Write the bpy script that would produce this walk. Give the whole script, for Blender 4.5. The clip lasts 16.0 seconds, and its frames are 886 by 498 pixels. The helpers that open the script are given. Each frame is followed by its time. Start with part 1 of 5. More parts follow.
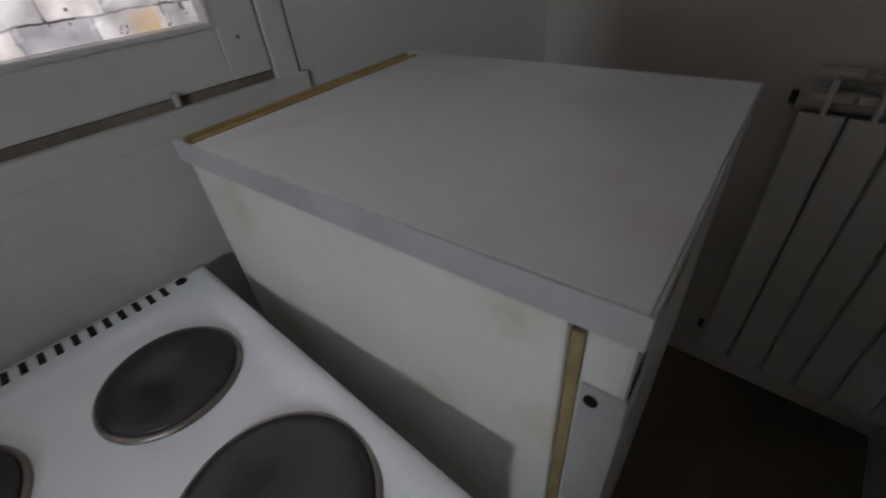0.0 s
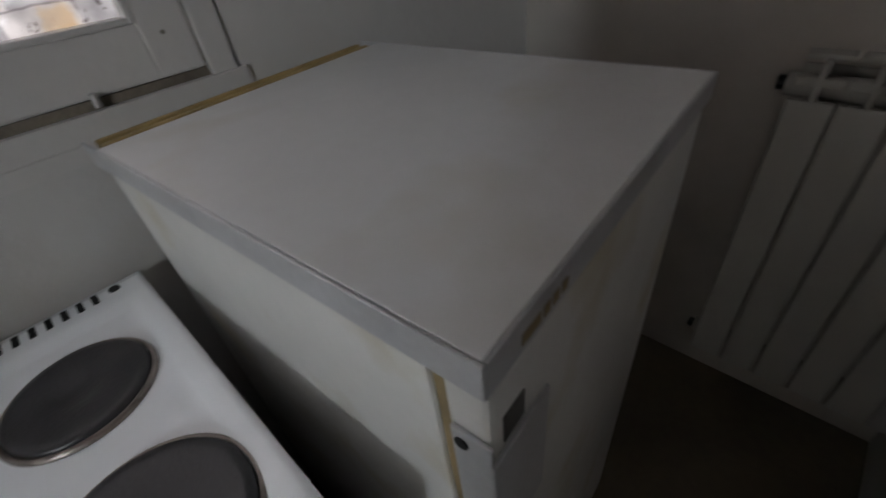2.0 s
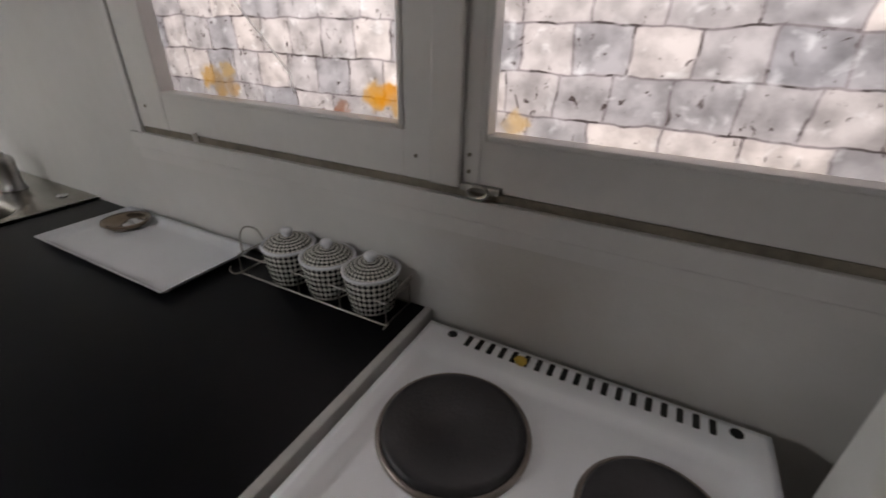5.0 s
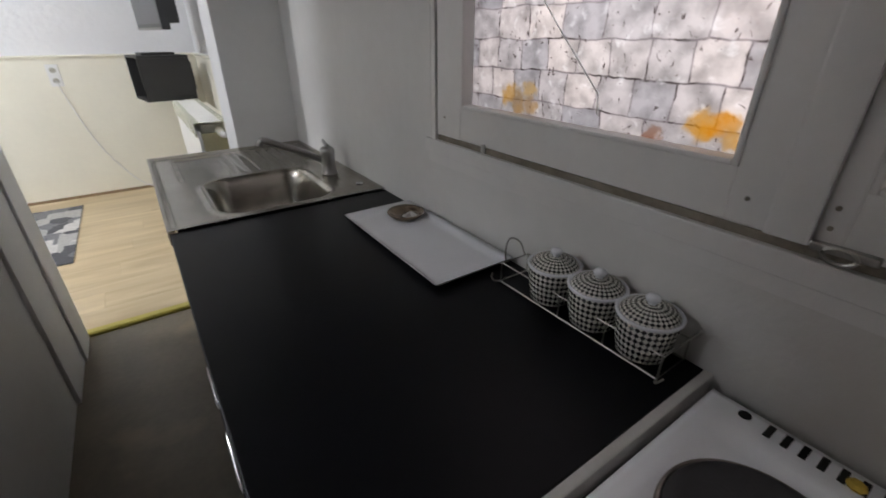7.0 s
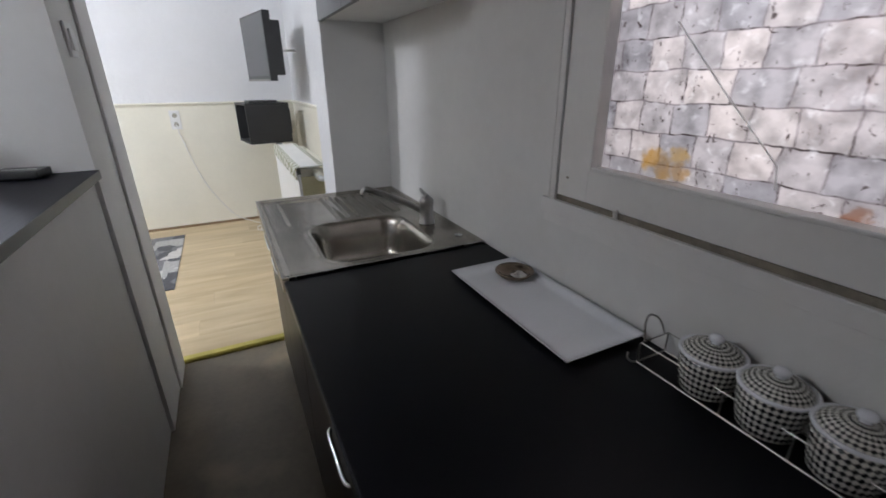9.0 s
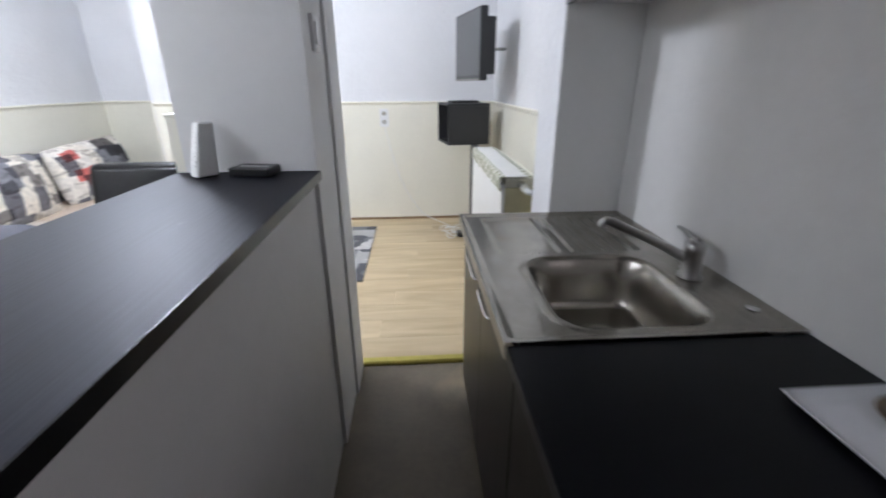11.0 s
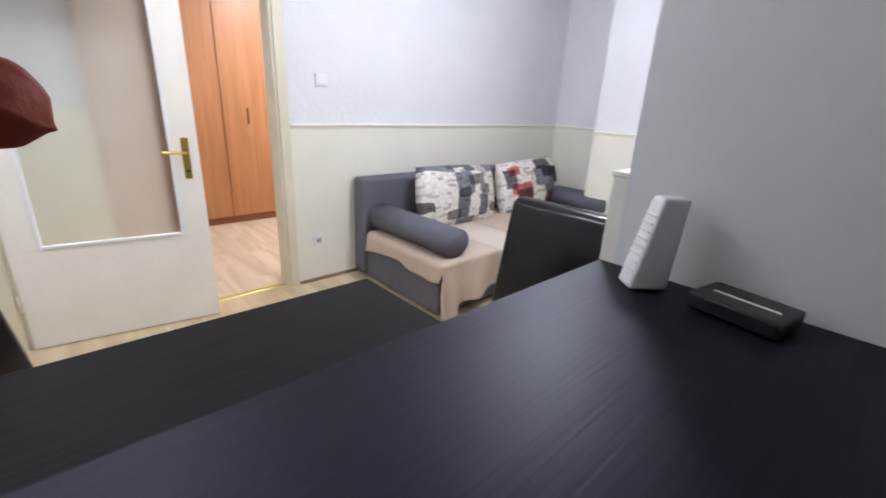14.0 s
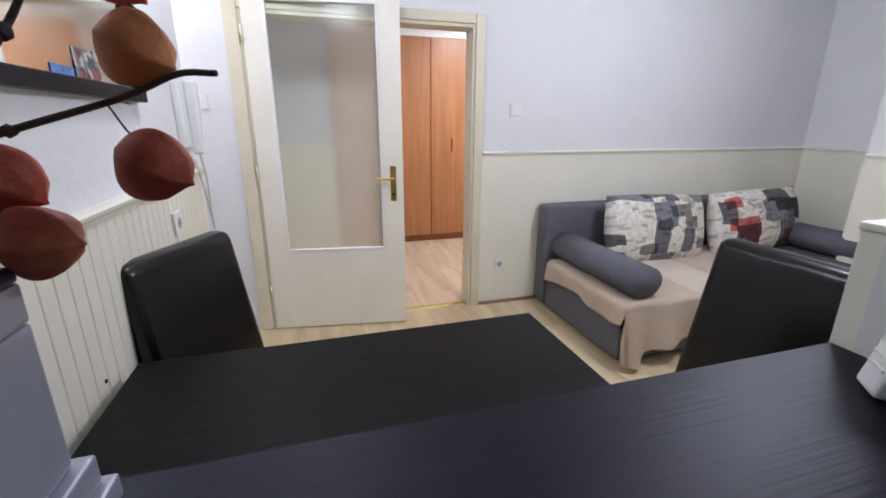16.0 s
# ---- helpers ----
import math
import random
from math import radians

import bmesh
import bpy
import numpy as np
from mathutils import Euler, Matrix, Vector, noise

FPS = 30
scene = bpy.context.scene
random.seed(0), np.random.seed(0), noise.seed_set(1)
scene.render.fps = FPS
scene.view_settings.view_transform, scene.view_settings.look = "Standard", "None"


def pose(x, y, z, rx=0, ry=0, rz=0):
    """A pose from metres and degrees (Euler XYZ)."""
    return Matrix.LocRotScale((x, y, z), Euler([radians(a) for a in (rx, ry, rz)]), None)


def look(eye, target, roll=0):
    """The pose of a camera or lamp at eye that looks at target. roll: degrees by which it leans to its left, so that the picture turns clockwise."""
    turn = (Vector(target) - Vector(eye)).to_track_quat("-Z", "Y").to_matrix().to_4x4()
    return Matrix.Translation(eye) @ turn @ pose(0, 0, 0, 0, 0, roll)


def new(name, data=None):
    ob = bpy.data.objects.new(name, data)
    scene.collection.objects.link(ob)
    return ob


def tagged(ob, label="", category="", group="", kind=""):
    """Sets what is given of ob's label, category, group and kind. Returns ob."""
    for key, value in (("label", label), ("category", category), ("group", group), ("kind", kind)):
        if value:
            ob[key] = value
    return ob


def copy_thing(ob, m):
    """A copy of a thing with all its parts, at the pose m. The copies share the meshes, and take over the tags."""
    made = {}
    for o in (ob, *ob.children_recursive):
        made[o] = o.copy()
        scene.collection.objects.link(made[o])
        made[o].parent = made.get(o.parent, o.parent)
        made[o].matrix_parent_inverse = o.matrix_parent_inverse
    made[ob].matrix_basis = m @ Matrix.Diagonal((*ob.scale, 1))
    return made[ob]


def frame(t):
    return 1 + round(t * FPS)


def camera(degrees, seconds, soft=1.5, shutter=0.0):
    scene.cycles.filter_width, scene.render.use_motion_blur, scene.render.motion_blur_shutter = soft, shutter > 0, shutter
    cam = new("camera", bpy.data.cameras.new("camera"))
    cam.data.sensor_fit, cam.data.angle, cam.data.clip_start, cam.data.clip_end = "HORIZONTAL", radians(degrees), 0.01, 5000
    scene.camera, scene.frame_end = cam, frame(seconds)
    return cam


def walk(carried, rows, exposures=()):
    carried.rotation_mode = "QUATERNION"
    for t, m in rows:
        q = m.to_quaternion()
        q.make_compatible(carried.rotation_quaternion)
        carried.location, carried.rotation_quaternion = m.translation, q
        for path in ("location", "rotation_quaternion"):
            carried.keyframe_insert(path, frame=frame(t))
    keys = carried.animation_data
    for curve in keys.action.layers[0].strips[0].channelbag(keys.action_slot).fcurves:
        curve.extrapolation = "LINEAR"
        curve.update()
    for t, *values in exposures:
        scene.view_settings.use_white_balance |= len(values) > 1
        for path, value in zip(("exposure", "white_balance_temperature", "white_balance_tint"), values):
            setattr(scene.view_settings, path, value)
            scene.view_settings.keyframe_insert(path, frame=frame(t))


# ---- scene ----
cam = camera(92.3, 16.0, 1.7, 0.4)
ROWS = [
    (0, (0.706, 2.381, 1.279), (-0.417, 3.511, 0.07), -5.9),
    (0.5, (0.737, 2.456, 1.274), (-0.35, 3.603, 0.049), -7.9),
    (1, (0.769, 2.488, 1.255), (-0.258, 3.641, -0.017), -9.9),
    (1.5, (0.783, 2.504, 1.251), (-0.242, 3.654, -0.024), -10.1),
    (2, (0.759, 2.488, 1.264), (-0.398, 3.545, 0.021), -7.9),
    (2.5, (0.685, 2.443, 1.258), (-0.626, 3.291, 0.009), -4.2),
    (3, (0.565, 2.365, 1.28), (-0.87, 3.059, 0.073), 1.5),
    (3.5, (0.492, 2.288, 1.294), (-1.119, 2.756, 0.205), 3.1),
    (4, (0.456, 2.289, 1.33), (-1.27, 2.233, 0.32), 2.2),
    (4.5, (0.513, 2.324, 1.337), (-1.158, 1.767, 0.388), 1.5),
    (5, (0.56, 2.293, 1.329), (-1.017, 1.485, 0.402), 1.4),
    (5.2, (0.569, 2.26, 1.331), (-0.964, 1.401, 0.377), 1.3),
    (7.3, (0.641, 2.16, 1.347), (-0.325, 0.631, 0.492), 0.1),
    (7.5, (0.648, 2.159, 1.352), (-0.299, 0.602, 0.528), 0.2),
    (8, (0.659, 2.161, 1.366), (-0.229, 0.541, 0.6), -0.3),
    (10.3, (0.78, 1.807, 1.379), (0.162, 0.041, 0.67), 1.2),
    (10.5, (0.772, 1.791, 1.372), (0.276, -0.013, 0.665), 0.3),
    (11, (0.813, 1.619, 1.361), (0.695, -0.242, 0.638), -0.2),
    (11.5, (0.829, 1.418, 1.369), (1.162, -0.41, 0.629), -1.9),
    (12, (0.89, 1.295, 1.376), (1.437, -0.503, 0.693), -0.4),
    (12.5, (0.994, 1.151, 1.371), (1.72, -0.587, 0.698), 2.3),
    (13, (1.071, 1.111, 1.386), (1.97, -0.558, 0.748), 3.6),
    (13.5, (1.133, 1.091, 1.39), (2.265, -0.437, 0.769), 3.6),
    (14, (1.173, 1.03, 1.385), (2.559, -0.257, 0.737), 2.8),
    (14.5, (1.187, 0.98, 1.395), (2.751, -0.093, 0.761), 2.0),
    (15, (1.19, 0.953, 1.398), (2.891, 0.098, 0.786), 1.3),
    (15.5, (1.183, 0.939, 1.401), (2.981, 0.29, 0.814), 0.6),
    (16, (1.181, 0.939, 1.402), (3.02, 0.397, 0.835), 0.2),
]
walk(cam, [(t, look(eye, target, roll)) for t, eye, target, roll in ROWS],
     exposures=[(0, 0.15, 6550, 3), (1.5, 0.15, 6700, 2), (2.5, 0.45, 6600, 3), (3.5, 0.14, 7000, 9), (4.0, 0.05, 7200, 11), (5.0, 0.05, 7200, 7), (8.0, -0.13, 6600, 6), (10.5, -0.02, 6400, 8), (11.5, 0.12, 6100, 7), (12.0, 0.07, 6000, 8), (12.5, -0.25, 6300, 10), (13.0, -0.34, 6300, 11), (14.5, -0.47, 6400, 11), (16, -0.80, 6400, 12)])

WINDOW_W, LIVING_W, HALL_W = 29.0, 150.0, 62.0


# ---- world, lamps ----
world = bpy.data.worlds.new("sky")
scene.world = world
world.use_nodes = True
sky = world.node_tree.nodes.new("ShaderNodeTexSky")
sky.sky_type, sky.sun_disc = "NISHITA", False
sky.sun_elevation, sky.sun_rotation = radians(40), radians(60)
world.node_tree.links.new(sky.outputs[0], world.node_tree.nodes["Background"].inputs[0])
world.node_tree.nodes["Background"].inputs[1].default_value = 0.1
sun = new("sun", bpy.data.lights.new("sun", "SUN"))
sun.data.energy, sun.data.angle, sun.data.color = 2.0, radians(0.5), (1.0, 0.95, 0.88)
sun.matrix_world = look((3, 5.2, 5), (0, 0, 0))


def area_lamp(name, at, target, size, power, colour, size_y=None):
    ob = new(name, bpy.data.lights.new(name, "AREA"))
    ob.data.size, ob.data.energy, ob.data.color = size, power, colour
    if size_y:
        ob.data.shape, ob.data.size_y = "RECTANGLE", size_y
    ob.matrix_world = look(at, target)
    return ob


area_lamp("window_daylight", (-0.42, 2.0, 1.75), (1, 2.0, 1.55), 1.5, WINDOW_W, (0.88, 0.94, 1.0), 1.1)


def bulb_lamp(name, at, radius, power, colour):
    ob = new(name, bpy.data.lights.new(name, "POINT"))
    ob.data.shadow_soft_size, ob.data.energy, ob.data.color = radius, power, colour
    ob.location = at
    return ob


bulb_lamp("living_ceiling_light", (2.42, -1.02, 2.40), 0.12, LIVING_W * 0.72, (0.84, 0.88, 1.0))
# fill lamp added out of sight in the recess to brighten door and east wall
bulb_lamp("entrance_fill_light", (3.77, 2.05, 2.36), 0.10, LIVING_W * 0.15, (0.92, 0.92, 0.98))
# added fill over the table, fixture not known: lifts the wall end and kitchen
bulb_lamp("dining_fill_light", (2.75, 1.00, 2.32), 0.10, LIVING_W * 0.20, (0.82, 0.87, 1.0))
area_lamp("hall_ceiling_light", (5.0, -0.95, 2.50), (5.0, -0.95, 0), 0.35, HALL_W, (0.93, 0.93, 0.95))


# ---- materials ----
def mat(name, colour, rough=0.5, metal=0.0, vary=0.08, scale=8.0, bump=0.0, bump_scale=120.0, stain=None, stain_at=0.6, spec=0.5, per_object=0.0, stretch=(1, 1, 1)):
    """A painted or plain surface: coarse and fine variation, optional stains and relief."""
    m = bpy.data.materials.new(name)
    m.use_nodes = True
    n, l = m.node_tree.nodes, m.node_tree.links
    b = n["Principled BSDF"]
    b.inputs["Roughness"].default_value, b.inputs["Metallic"].default_value = rough, metal
    b.inputs["Specular IOR Level"].default_value = spec
    co = n.new("ShaderNodeTexCoord")
    mp = n.new("ShaderNodeMapping")
    mp.inputs["Scale"].default_value = stretch
    l.new(co.outputs["Object"], mp.inputs[0])
    big = n.new("ShaderNodeTexNoise")
    big.inputs["Scale"].default_value, big.inputs["Detail"].default_value = scale, 6
    l.new(mp.outputs[0], big.inputs[0])
    fine = n.new("ShaderNodeTexNoise")
    fine.inputs["Scale"].default_value, fine.inputs["Detail"].default_value = scale * 9, 3
    l.new(mp.outputs[0], fine.inputs[0])
    add = n.new("ShaderNodeMath")
    add.operation = "MULTIPLY_ADD"
    add.inputs[1].default_value = 0.4
    l.new(fine.outputs[0], add.inputs[0])
    l.new(big.outputs[0], add.inputs[2])
    rng = n.new("ShaderNodeMapRange")
    rng.inputs["From Min"].default_value, rng.inputs["From Max"].default_value = 0.4, 1.0
    rng.inputs["To Min"].default_value, rng.inputs["To Max"].default_value = 1 - vary, 1 + vary
    l.new(add.outputs[0], rng.inputs[0])
    value = rng.outputs[0]
    if per_object:
        info = n.new("ShaderNodeObjectInfo")
        r2 = n.new("ShaderNodeMapRange")
        r2.inputs["To Min"].default_value, r2.inputs["To Max"].default_value = 1 - per_object, 1 + per_object
        l.new(info.outputs["Random"], r2.inputs[0])
        mul = n.new("ShaderNodeMath")
        mul.operation = "MULTIPLY"
        l.new(value, mul.inputs[0]), l.new(r2.outputs[0], mul.inputs[1])
        value = mul.outputs[0]
    sc = n.new("ShaderNodeVectorMath")
    sc.operation = "SCALE"
    sc.inputs[0].default_value = colour
    l.new(value, sc.inputs["Scale"])
    out = sc.outputs[0]
    if stain:
        mx = n.new("ShaderNodeMix")
        mx.data_type = "RGBA"
        st = n.new("ShaderNodeTexNoise")
        st.inputs["Scale"].default_value, st.inputs["Detail"].default_value = scale * 0.6, 4
        l.new(co.outputs["Object"], st.inputs[0])
        ramp = n.new("ShaderNodeMapRange")
        ramp.inputs["From Min"].default_value, ramp.inputs["From Max"].default_value = stain_at, stain_at + 0.15
        l.new(st.outputs[0], ramp.inputs[0])
        l.new(ramp.outputs[0], mx.inputs[0]), l.new(out, mx.inputs[6])
        mx.inputs[7].default_value = (*stain, 1)
        out = mx.outputs[2]
    l.new(out, b.inputs["Base Color"])
    if bump:
        bt = n.new("ShaderNodeTexNoise")
        bt.inputs["Scale"].default_value, bt.inputs["Detail"].default_value = bump_scale, 4
        l.new(mp.outputs[0], bt.inputs[0])
        bm_ = n.new("ShaderNodeBump")
        bm_.inputs["Strength"].default_value, bm_.inputs["Distance"].default_value = bump, 0.01
        l.new(bt.outputs[0], bm_.inputs["Height"]), l.new(bm_.outputs[0], b.inputs["Normal"])
    return m


def wood(name, dark, light, along="x", rough=0.4, scale=3.0, ratio=14.0, per_object=0.0, bump=0.05, spec=0.5):
    """Wood with grain that runs along one axis of the object."""
    m = bpy.data.materials.new(name)
    m.use_nodes = True
    n, l = m.node_tree.nodes, m.node_tree.links
    b = n["Principled BSDF"]
    b.inputs["Roughness"].default_value = rough
    b.inputs["Specular IOR Level"].default_value = spec
    co = n.new("ShaderNodeTexCoord")
    mp = n.new("ShaderNodeMapping")
    s = [scale * ratio] * 3
    s["xyz".index(along)] = scale
    mp.inputs["Scale"].default_value = s
    l.new(co.outputs["Object"], mp.inputs[0])
    info = n.new("ShaderNodeObjectInfo")
    shift = n.new("ShaderNodeVectorMath")
    shift.operation = "SCALE"
    shift.inputs[0].default_value = (37, 23, 11)
    l.new(info.outputs["Random"], shift.inputs["Scale"])
    l.new(shift.outputs[0], mp.inputs["Location"])
    a = n.new("ShaderNodeTexNoise")
    a.inputs["Scale"].default_value, a.inputs["Detail"].default_value, a.inputs["Distortion"].default_value = 1.0, 6, 0.6
    l.new(mp.outputs[0], a.inputs[0])
    ramp = n.new("ShaderNodeValToRGB")
    ramp.color_ramp.elements[0].position, ramp.color_ramp.elements[1].position = 0.32, 0.68
    ramp.color_ramp.elements[0].color, ramp.color_ramp.elements[1].color = (*dark, 1), (*light, 1)
    l.new(a.outputs[0], ramp.inputs[0])
    out = ramp.outputs[0]
    if per_object:
        r2 = n.new("ShaderNodeMapRange")
        r2.inputs["To Min"].default_value, r2.inputs["To Max"].default_value = 1 - per_object, 1 + per_object
        l.new(info.outputs["Random"], r2.inputs[0])
        sc = n.new("ShaderNodeVectorMath")
        sc.operation = "SCALE"
        l.new(out, sc.inputs[0]), l.new(r2.outputs[0], sc.inputs["Scale"])
        out = sc.outputs[0]
    l.new(out, b.inputs["Base Color"])
    bm_ = n.new("ShaderNodeBump")
    bm_.inputs["Strength"].default_value, bm_.inputs["Distance"].default_value = bump, 0.004
    l.new(a.outputs[0], bm_.inputs["Height"]), l.new(bm_.outputs[0], b.inputs["Normal"])
    return m


def checker_ceramic():
    """White glaze with a lattice of black diamonds, as on the storage jars."""
    m = bpy.data.materials.new("checked_ceramic")
    m.use_nodes = True
    n, l = m.node_tree.nodes, m.node_tree.links
    b = n["Principled BSDF"]
    b.inputs["Roughness"].default_value = 0.25
    co, sep = n.new("ShaderNodeTexCoord"), n.new("ShaderNodeSeparateXYZ")
    l.new(co.outputs["Object"], sep.inputs[0])

    def op(kind, a, c=None):
        k = n.new("ShaderNodeMath")
        k.operation = kind
        for i, v in enumerate((a, c)):
            if v is None:
                continue
            if isinstance(v, (int, float)):
                k.inputs[i].default_value = v
            else:
                l.new(v, k.inputs[i])
        return k.outputs[0]

    around = op("MULTIPLY", op("ARCTAN2", sep.outputs[1], sep.outputs[0]), 32 / (2 * math.pi))
    rad = op("SQRT", op("ADD", op("POWER", sep.outputs[0], 2), op("POWER", sep.outputs[1], 2)))
    up = op("MULTIPLY", op("SUBTRACT", sep.outputs[2], rad), 104.0)
    u, v = op("ADD", around, up), op("SUBTRACT", around, up)
    comb = n.new("ShaderNodeCombineXYZ")
    l.new(u, comb.inputs[0]), l.new(v, comb.inputs[1])
    comb.inputs[2].default_value = 0.5
    ck = n.new("ShaderNodeTexChecker")
    ck.inputs["Color1"].default_value, ck.inputs["Color2"].default_value = (0.66, 0.64, 0.58, 1), (0.02, 0.02, 0.02, 1)
    ck.inputs["Scale"].default_value = 1.0
    l.new(comb.outputs[0], ck.inputs[0])
    l.new(ck.outputs[0], b.inputs["Base Color"])
    return m


def stone_film():
    """Printed window film: pale squared stones with dark joints and orange autumn leaves, lit from behind."""
    m = bpy.data.materials.new("stone_print_film")
    m.use_nodes = True
    n, l = m.node_tree.nodes, m.node_tree.links
    n.remove(n["Principled BSDF"])
    co = n.new("ShaderNodeTexCoord")
    sep = n.new("ShaderNodeSeparateXYZ")
    l.new(co.outputs["Object"], sep.inputs[0])
    comb = n.new("ShaderNodeCombineXYZ")
    l.new(sep.outputs[1], comb.inputs[0]), l.new(sep.outputs[2], comb.inputs[1])
    warp = n.new("ShaderNodeTexNoise")
    warp.inputs["Scale"].default_value, warp.inputs["Detail"].default_value = 16, 5
    l.new(comb.outputs[0], warp.inputs[0])
    sub = n.new("ShaderNodeVectorMath")
    sub.operation = "MULTIPLY_ADD"
    sub.inputs[1].default_value = (0.020, 0.017, 0)
    l.new(warp.outputs["Color"], sub.inputs[0]), l.new(comb.outputs[0], sub.inputs[2])
    br = n.new("ShaderNodeTexBrick")
    br.offset, br.squash, br.squash_frequency = 0.23, 1.25, 3
    br.inputs["Scale"].default_value = 1.0
    br.inputs["Brick Width"].default_value, br.inputs["Row Height"].default_value = 0.068, 0.056
    br.inputs["Mortar Size"].default_value, br.inputs["Mortar Smooth"].default_value = 0.0021, 0.75
    br.inputs["Color1"].default_value, br.inputs["Color2"].default_value = (0.61, 0.55, 0.54, 1), (0.42, 0.395, 0.41, 1)
    br.inputs["Mortar"].default_value = (0.34, 0.30, 0.31, 1)
    l.new(sub.outputs[0], br.inputs["Vector"])
    grain = n.new("ShaderNodeTexNoise")
    grain.inputs["Scale"].default_value, grain.inputs["Detail"].default_value = 30, 5
    l.new(comb.outputs[0], grain.inputs[0])
    g = n.new("ShaderNodeMapRange")
    g.inputs["From Min"].default_value, g.inputs["From Max"].default_value = 0.3, 0.62
    g.inputs["To Min"].default_value, g.inputs["To Max"].default_value = 0.70, 1.06
    l.new(grain.outputs[0], g.inputs[0])
    mul = n.new("ShaderNodeVectorMath")
    mul.operation = "SCALE"
    l.new(br.outputs[0], mul.inputs[0]), l.new(g.outputs[0], mul.inputs["Scale"])
    # dark pits and cracks between the stones
    crack = n.new("ShaderNodeTexNoise")
    crack.inputs["Scale"].default_value, crack.inputs["Detail"].default_value, crack.inputs["Distortion"].default_value = 1.0, 6, 2.2
    cmap = n.new("ShaderNodeMapping")
    cmap.inputs["Scale"].default_value, cmap.inputs["Rotation"].default_value = (52, 30, 1), (0, 0, radians(24))
    l.new(comb.outputs[0], cmap.inputs[0])
    l.new(cmap.outputs[0], crack.inputs[0])
    cr = n.new("ShaderNodeMapRange")
    cr.inputs["From Min"].default_value, cr.inputs["From Max"].default_value = 0.645, 0.685
    l.new(crack.outputs[0], cr.inputs[0])
    m1 = n.new("ShaderNodeMix")
    m1.data_type = "RGBA"
    l.new(cr.outputs[0], m1.inputs[0]), l.new(mul.outputs[0], m1.inputs[6])
    m1.inputs[7].default_value = (0.16, 0.13, 0.13, 1)
    # the joints are dark only in broken stretches
    brk = n.new("ShaderNodeTexNoise")
    brk.inputs["Scale"].default_value, brk.inputs["Detail"].default_value = 34, 4
    l.new(comb.outputs[0], brk.inputs[0])
    bk = n.new("ShaderNodeMapRange")
    bk.inputs["From Min"].default_value, bk.inputs["From Max"].default_value = 0.53, 0.60
    bk.inputs["To Max"].default_value = 0.85
    l.new(brk.outputs[0], bk.inputs[0])
    jm = n.new("ShaderNodeMath")
    jm.operation = "MULTIPLY"
    l.new(br.outputs["Fac"], jm.inputs[0]), l.new(bk.outputs[0], jm.inputs[1])
    m2 = n.new("ShaderNodeMix")
    m2.data_type = "RGBA"
    l.new(jm.outputs[0], m2.inputs[0]), l.new(m1.outputs[2], m2.inputs[6])
    m2.inputs[7].default_value = (0.10, 0.08, 0.08, 1)
    last = m2.outputs[2]
    # pale glints along some joints
    gli = n.new("ShaderNodeTexNoise")
    gli.inputs["Scale"].default_value, gli.inputs["Detail"].default_value, gli.inputs["Distortion"].default_value = 44, 7, 0.4
    l.new(comb.outputs[0], gli.inputs[0])
    gr = n.new("ShaderNodeMapRange")
    gr.inputs["From Min"].default_value, gr.inputs["From Max"].default_value = 0.58, 0.72
    gr.inputs["To Max"].default_value = 0.45
    l.new(gli.outputs[0], gr.inputs[0])
    m3 = n.new("ShaderNodeMix")
    m3.data_type = "RGBA"
    l.new(gr.outputs[0], m3.inputs[0]), l.new(last, m3.inputs[6])
    m3.inputs[7].default_value = (0.82, 0.79, 0.80, 1)
    last = m3.outputs[2]
    # leaves low on the panes, with ragged outlines
    rag = n.new("ShaderNodeTexNoise")
    rag.inputs["Scale"].default_value, rag.inputs["Detail"].default_value = 38, 6
    l.new(comb.outputs[0], rag.inputs[0])
    ragged = n.new("ShaderNodeVectorMath")
    ragged.operation = "MULTIPLY_ADD"
    ragged.inputs[1].default_value = (0.050, 0.046, 0)
    l.new(rag.outputs["Color"], ragged.inputs[0]), l.new(comb.outputs[0], ragged.inputs[2])
    for y, z, w, tone in ((1.455, 1.245, 0.024, (0.46, 0.31, 0.13, 1)), (1.482, 1.232, 0.026, (0.38, 0.26, 0.13, 1)), (1.515, 1.258, 0.022, (0.46, 0.34, 0.19, 1)), (1.522, 1.226, 0.018, (0.42, 0.29, 0.16, 1)), (1.862, 1.238, 0.026, (0.52, 0.31, 0.06, 1)), (1.888, 1.246, 0.022, (0.54, 0.30, 0.05, 1)), (1.905, 1.226, 0.018, (0.50, 0.32, 0.11, 1)), (1.79, 1.212, 0.014, (0.30, 0.16, 0.10, 1)), (2.10, 1.225, 0.022, (0.50, 0.37, 0.22, 1)), (2.52, 1.30, 0.020, (0.50, 0.36, 0.20, 1)), (2.60, 1.22, 0.022, (0.50, 0.38, 0.27, 1))):
        d = n.new("ShaderNodeVectorMath")
        d.operation = "DISTANCE"
        l.new(ragged.outputs[0], d.inputs[0])
        d.inputs[1].default_value = (y + 0.025, z + 0.009, 0)
        r = n.new("ShaderNodeMapRange")
        r.inputs["From Min"].default_value, r.inputs["From Max"].default_value = w, w * 0.65
        l.new(d.outputs["Value"], r.inputs[0])
        k = n.new("ShaderNodeMath")
        k.operation = "MULTIPLY"
        l.new(r.outputs[0], k.inputs[0]), l.new(grain.outputs[0], k.inputs[1])
        r.inputs["To Max"].default_value = 1.35
        k.use_clamp = True
        mm = n.new("ShaderNodeMix")
        mm.data_type = "RGBA"
        l.new(k.outputs[0], mm.inputs[0]), l.new(last, mm.inputs[6])
        mm.inputs[7].default_value = tone
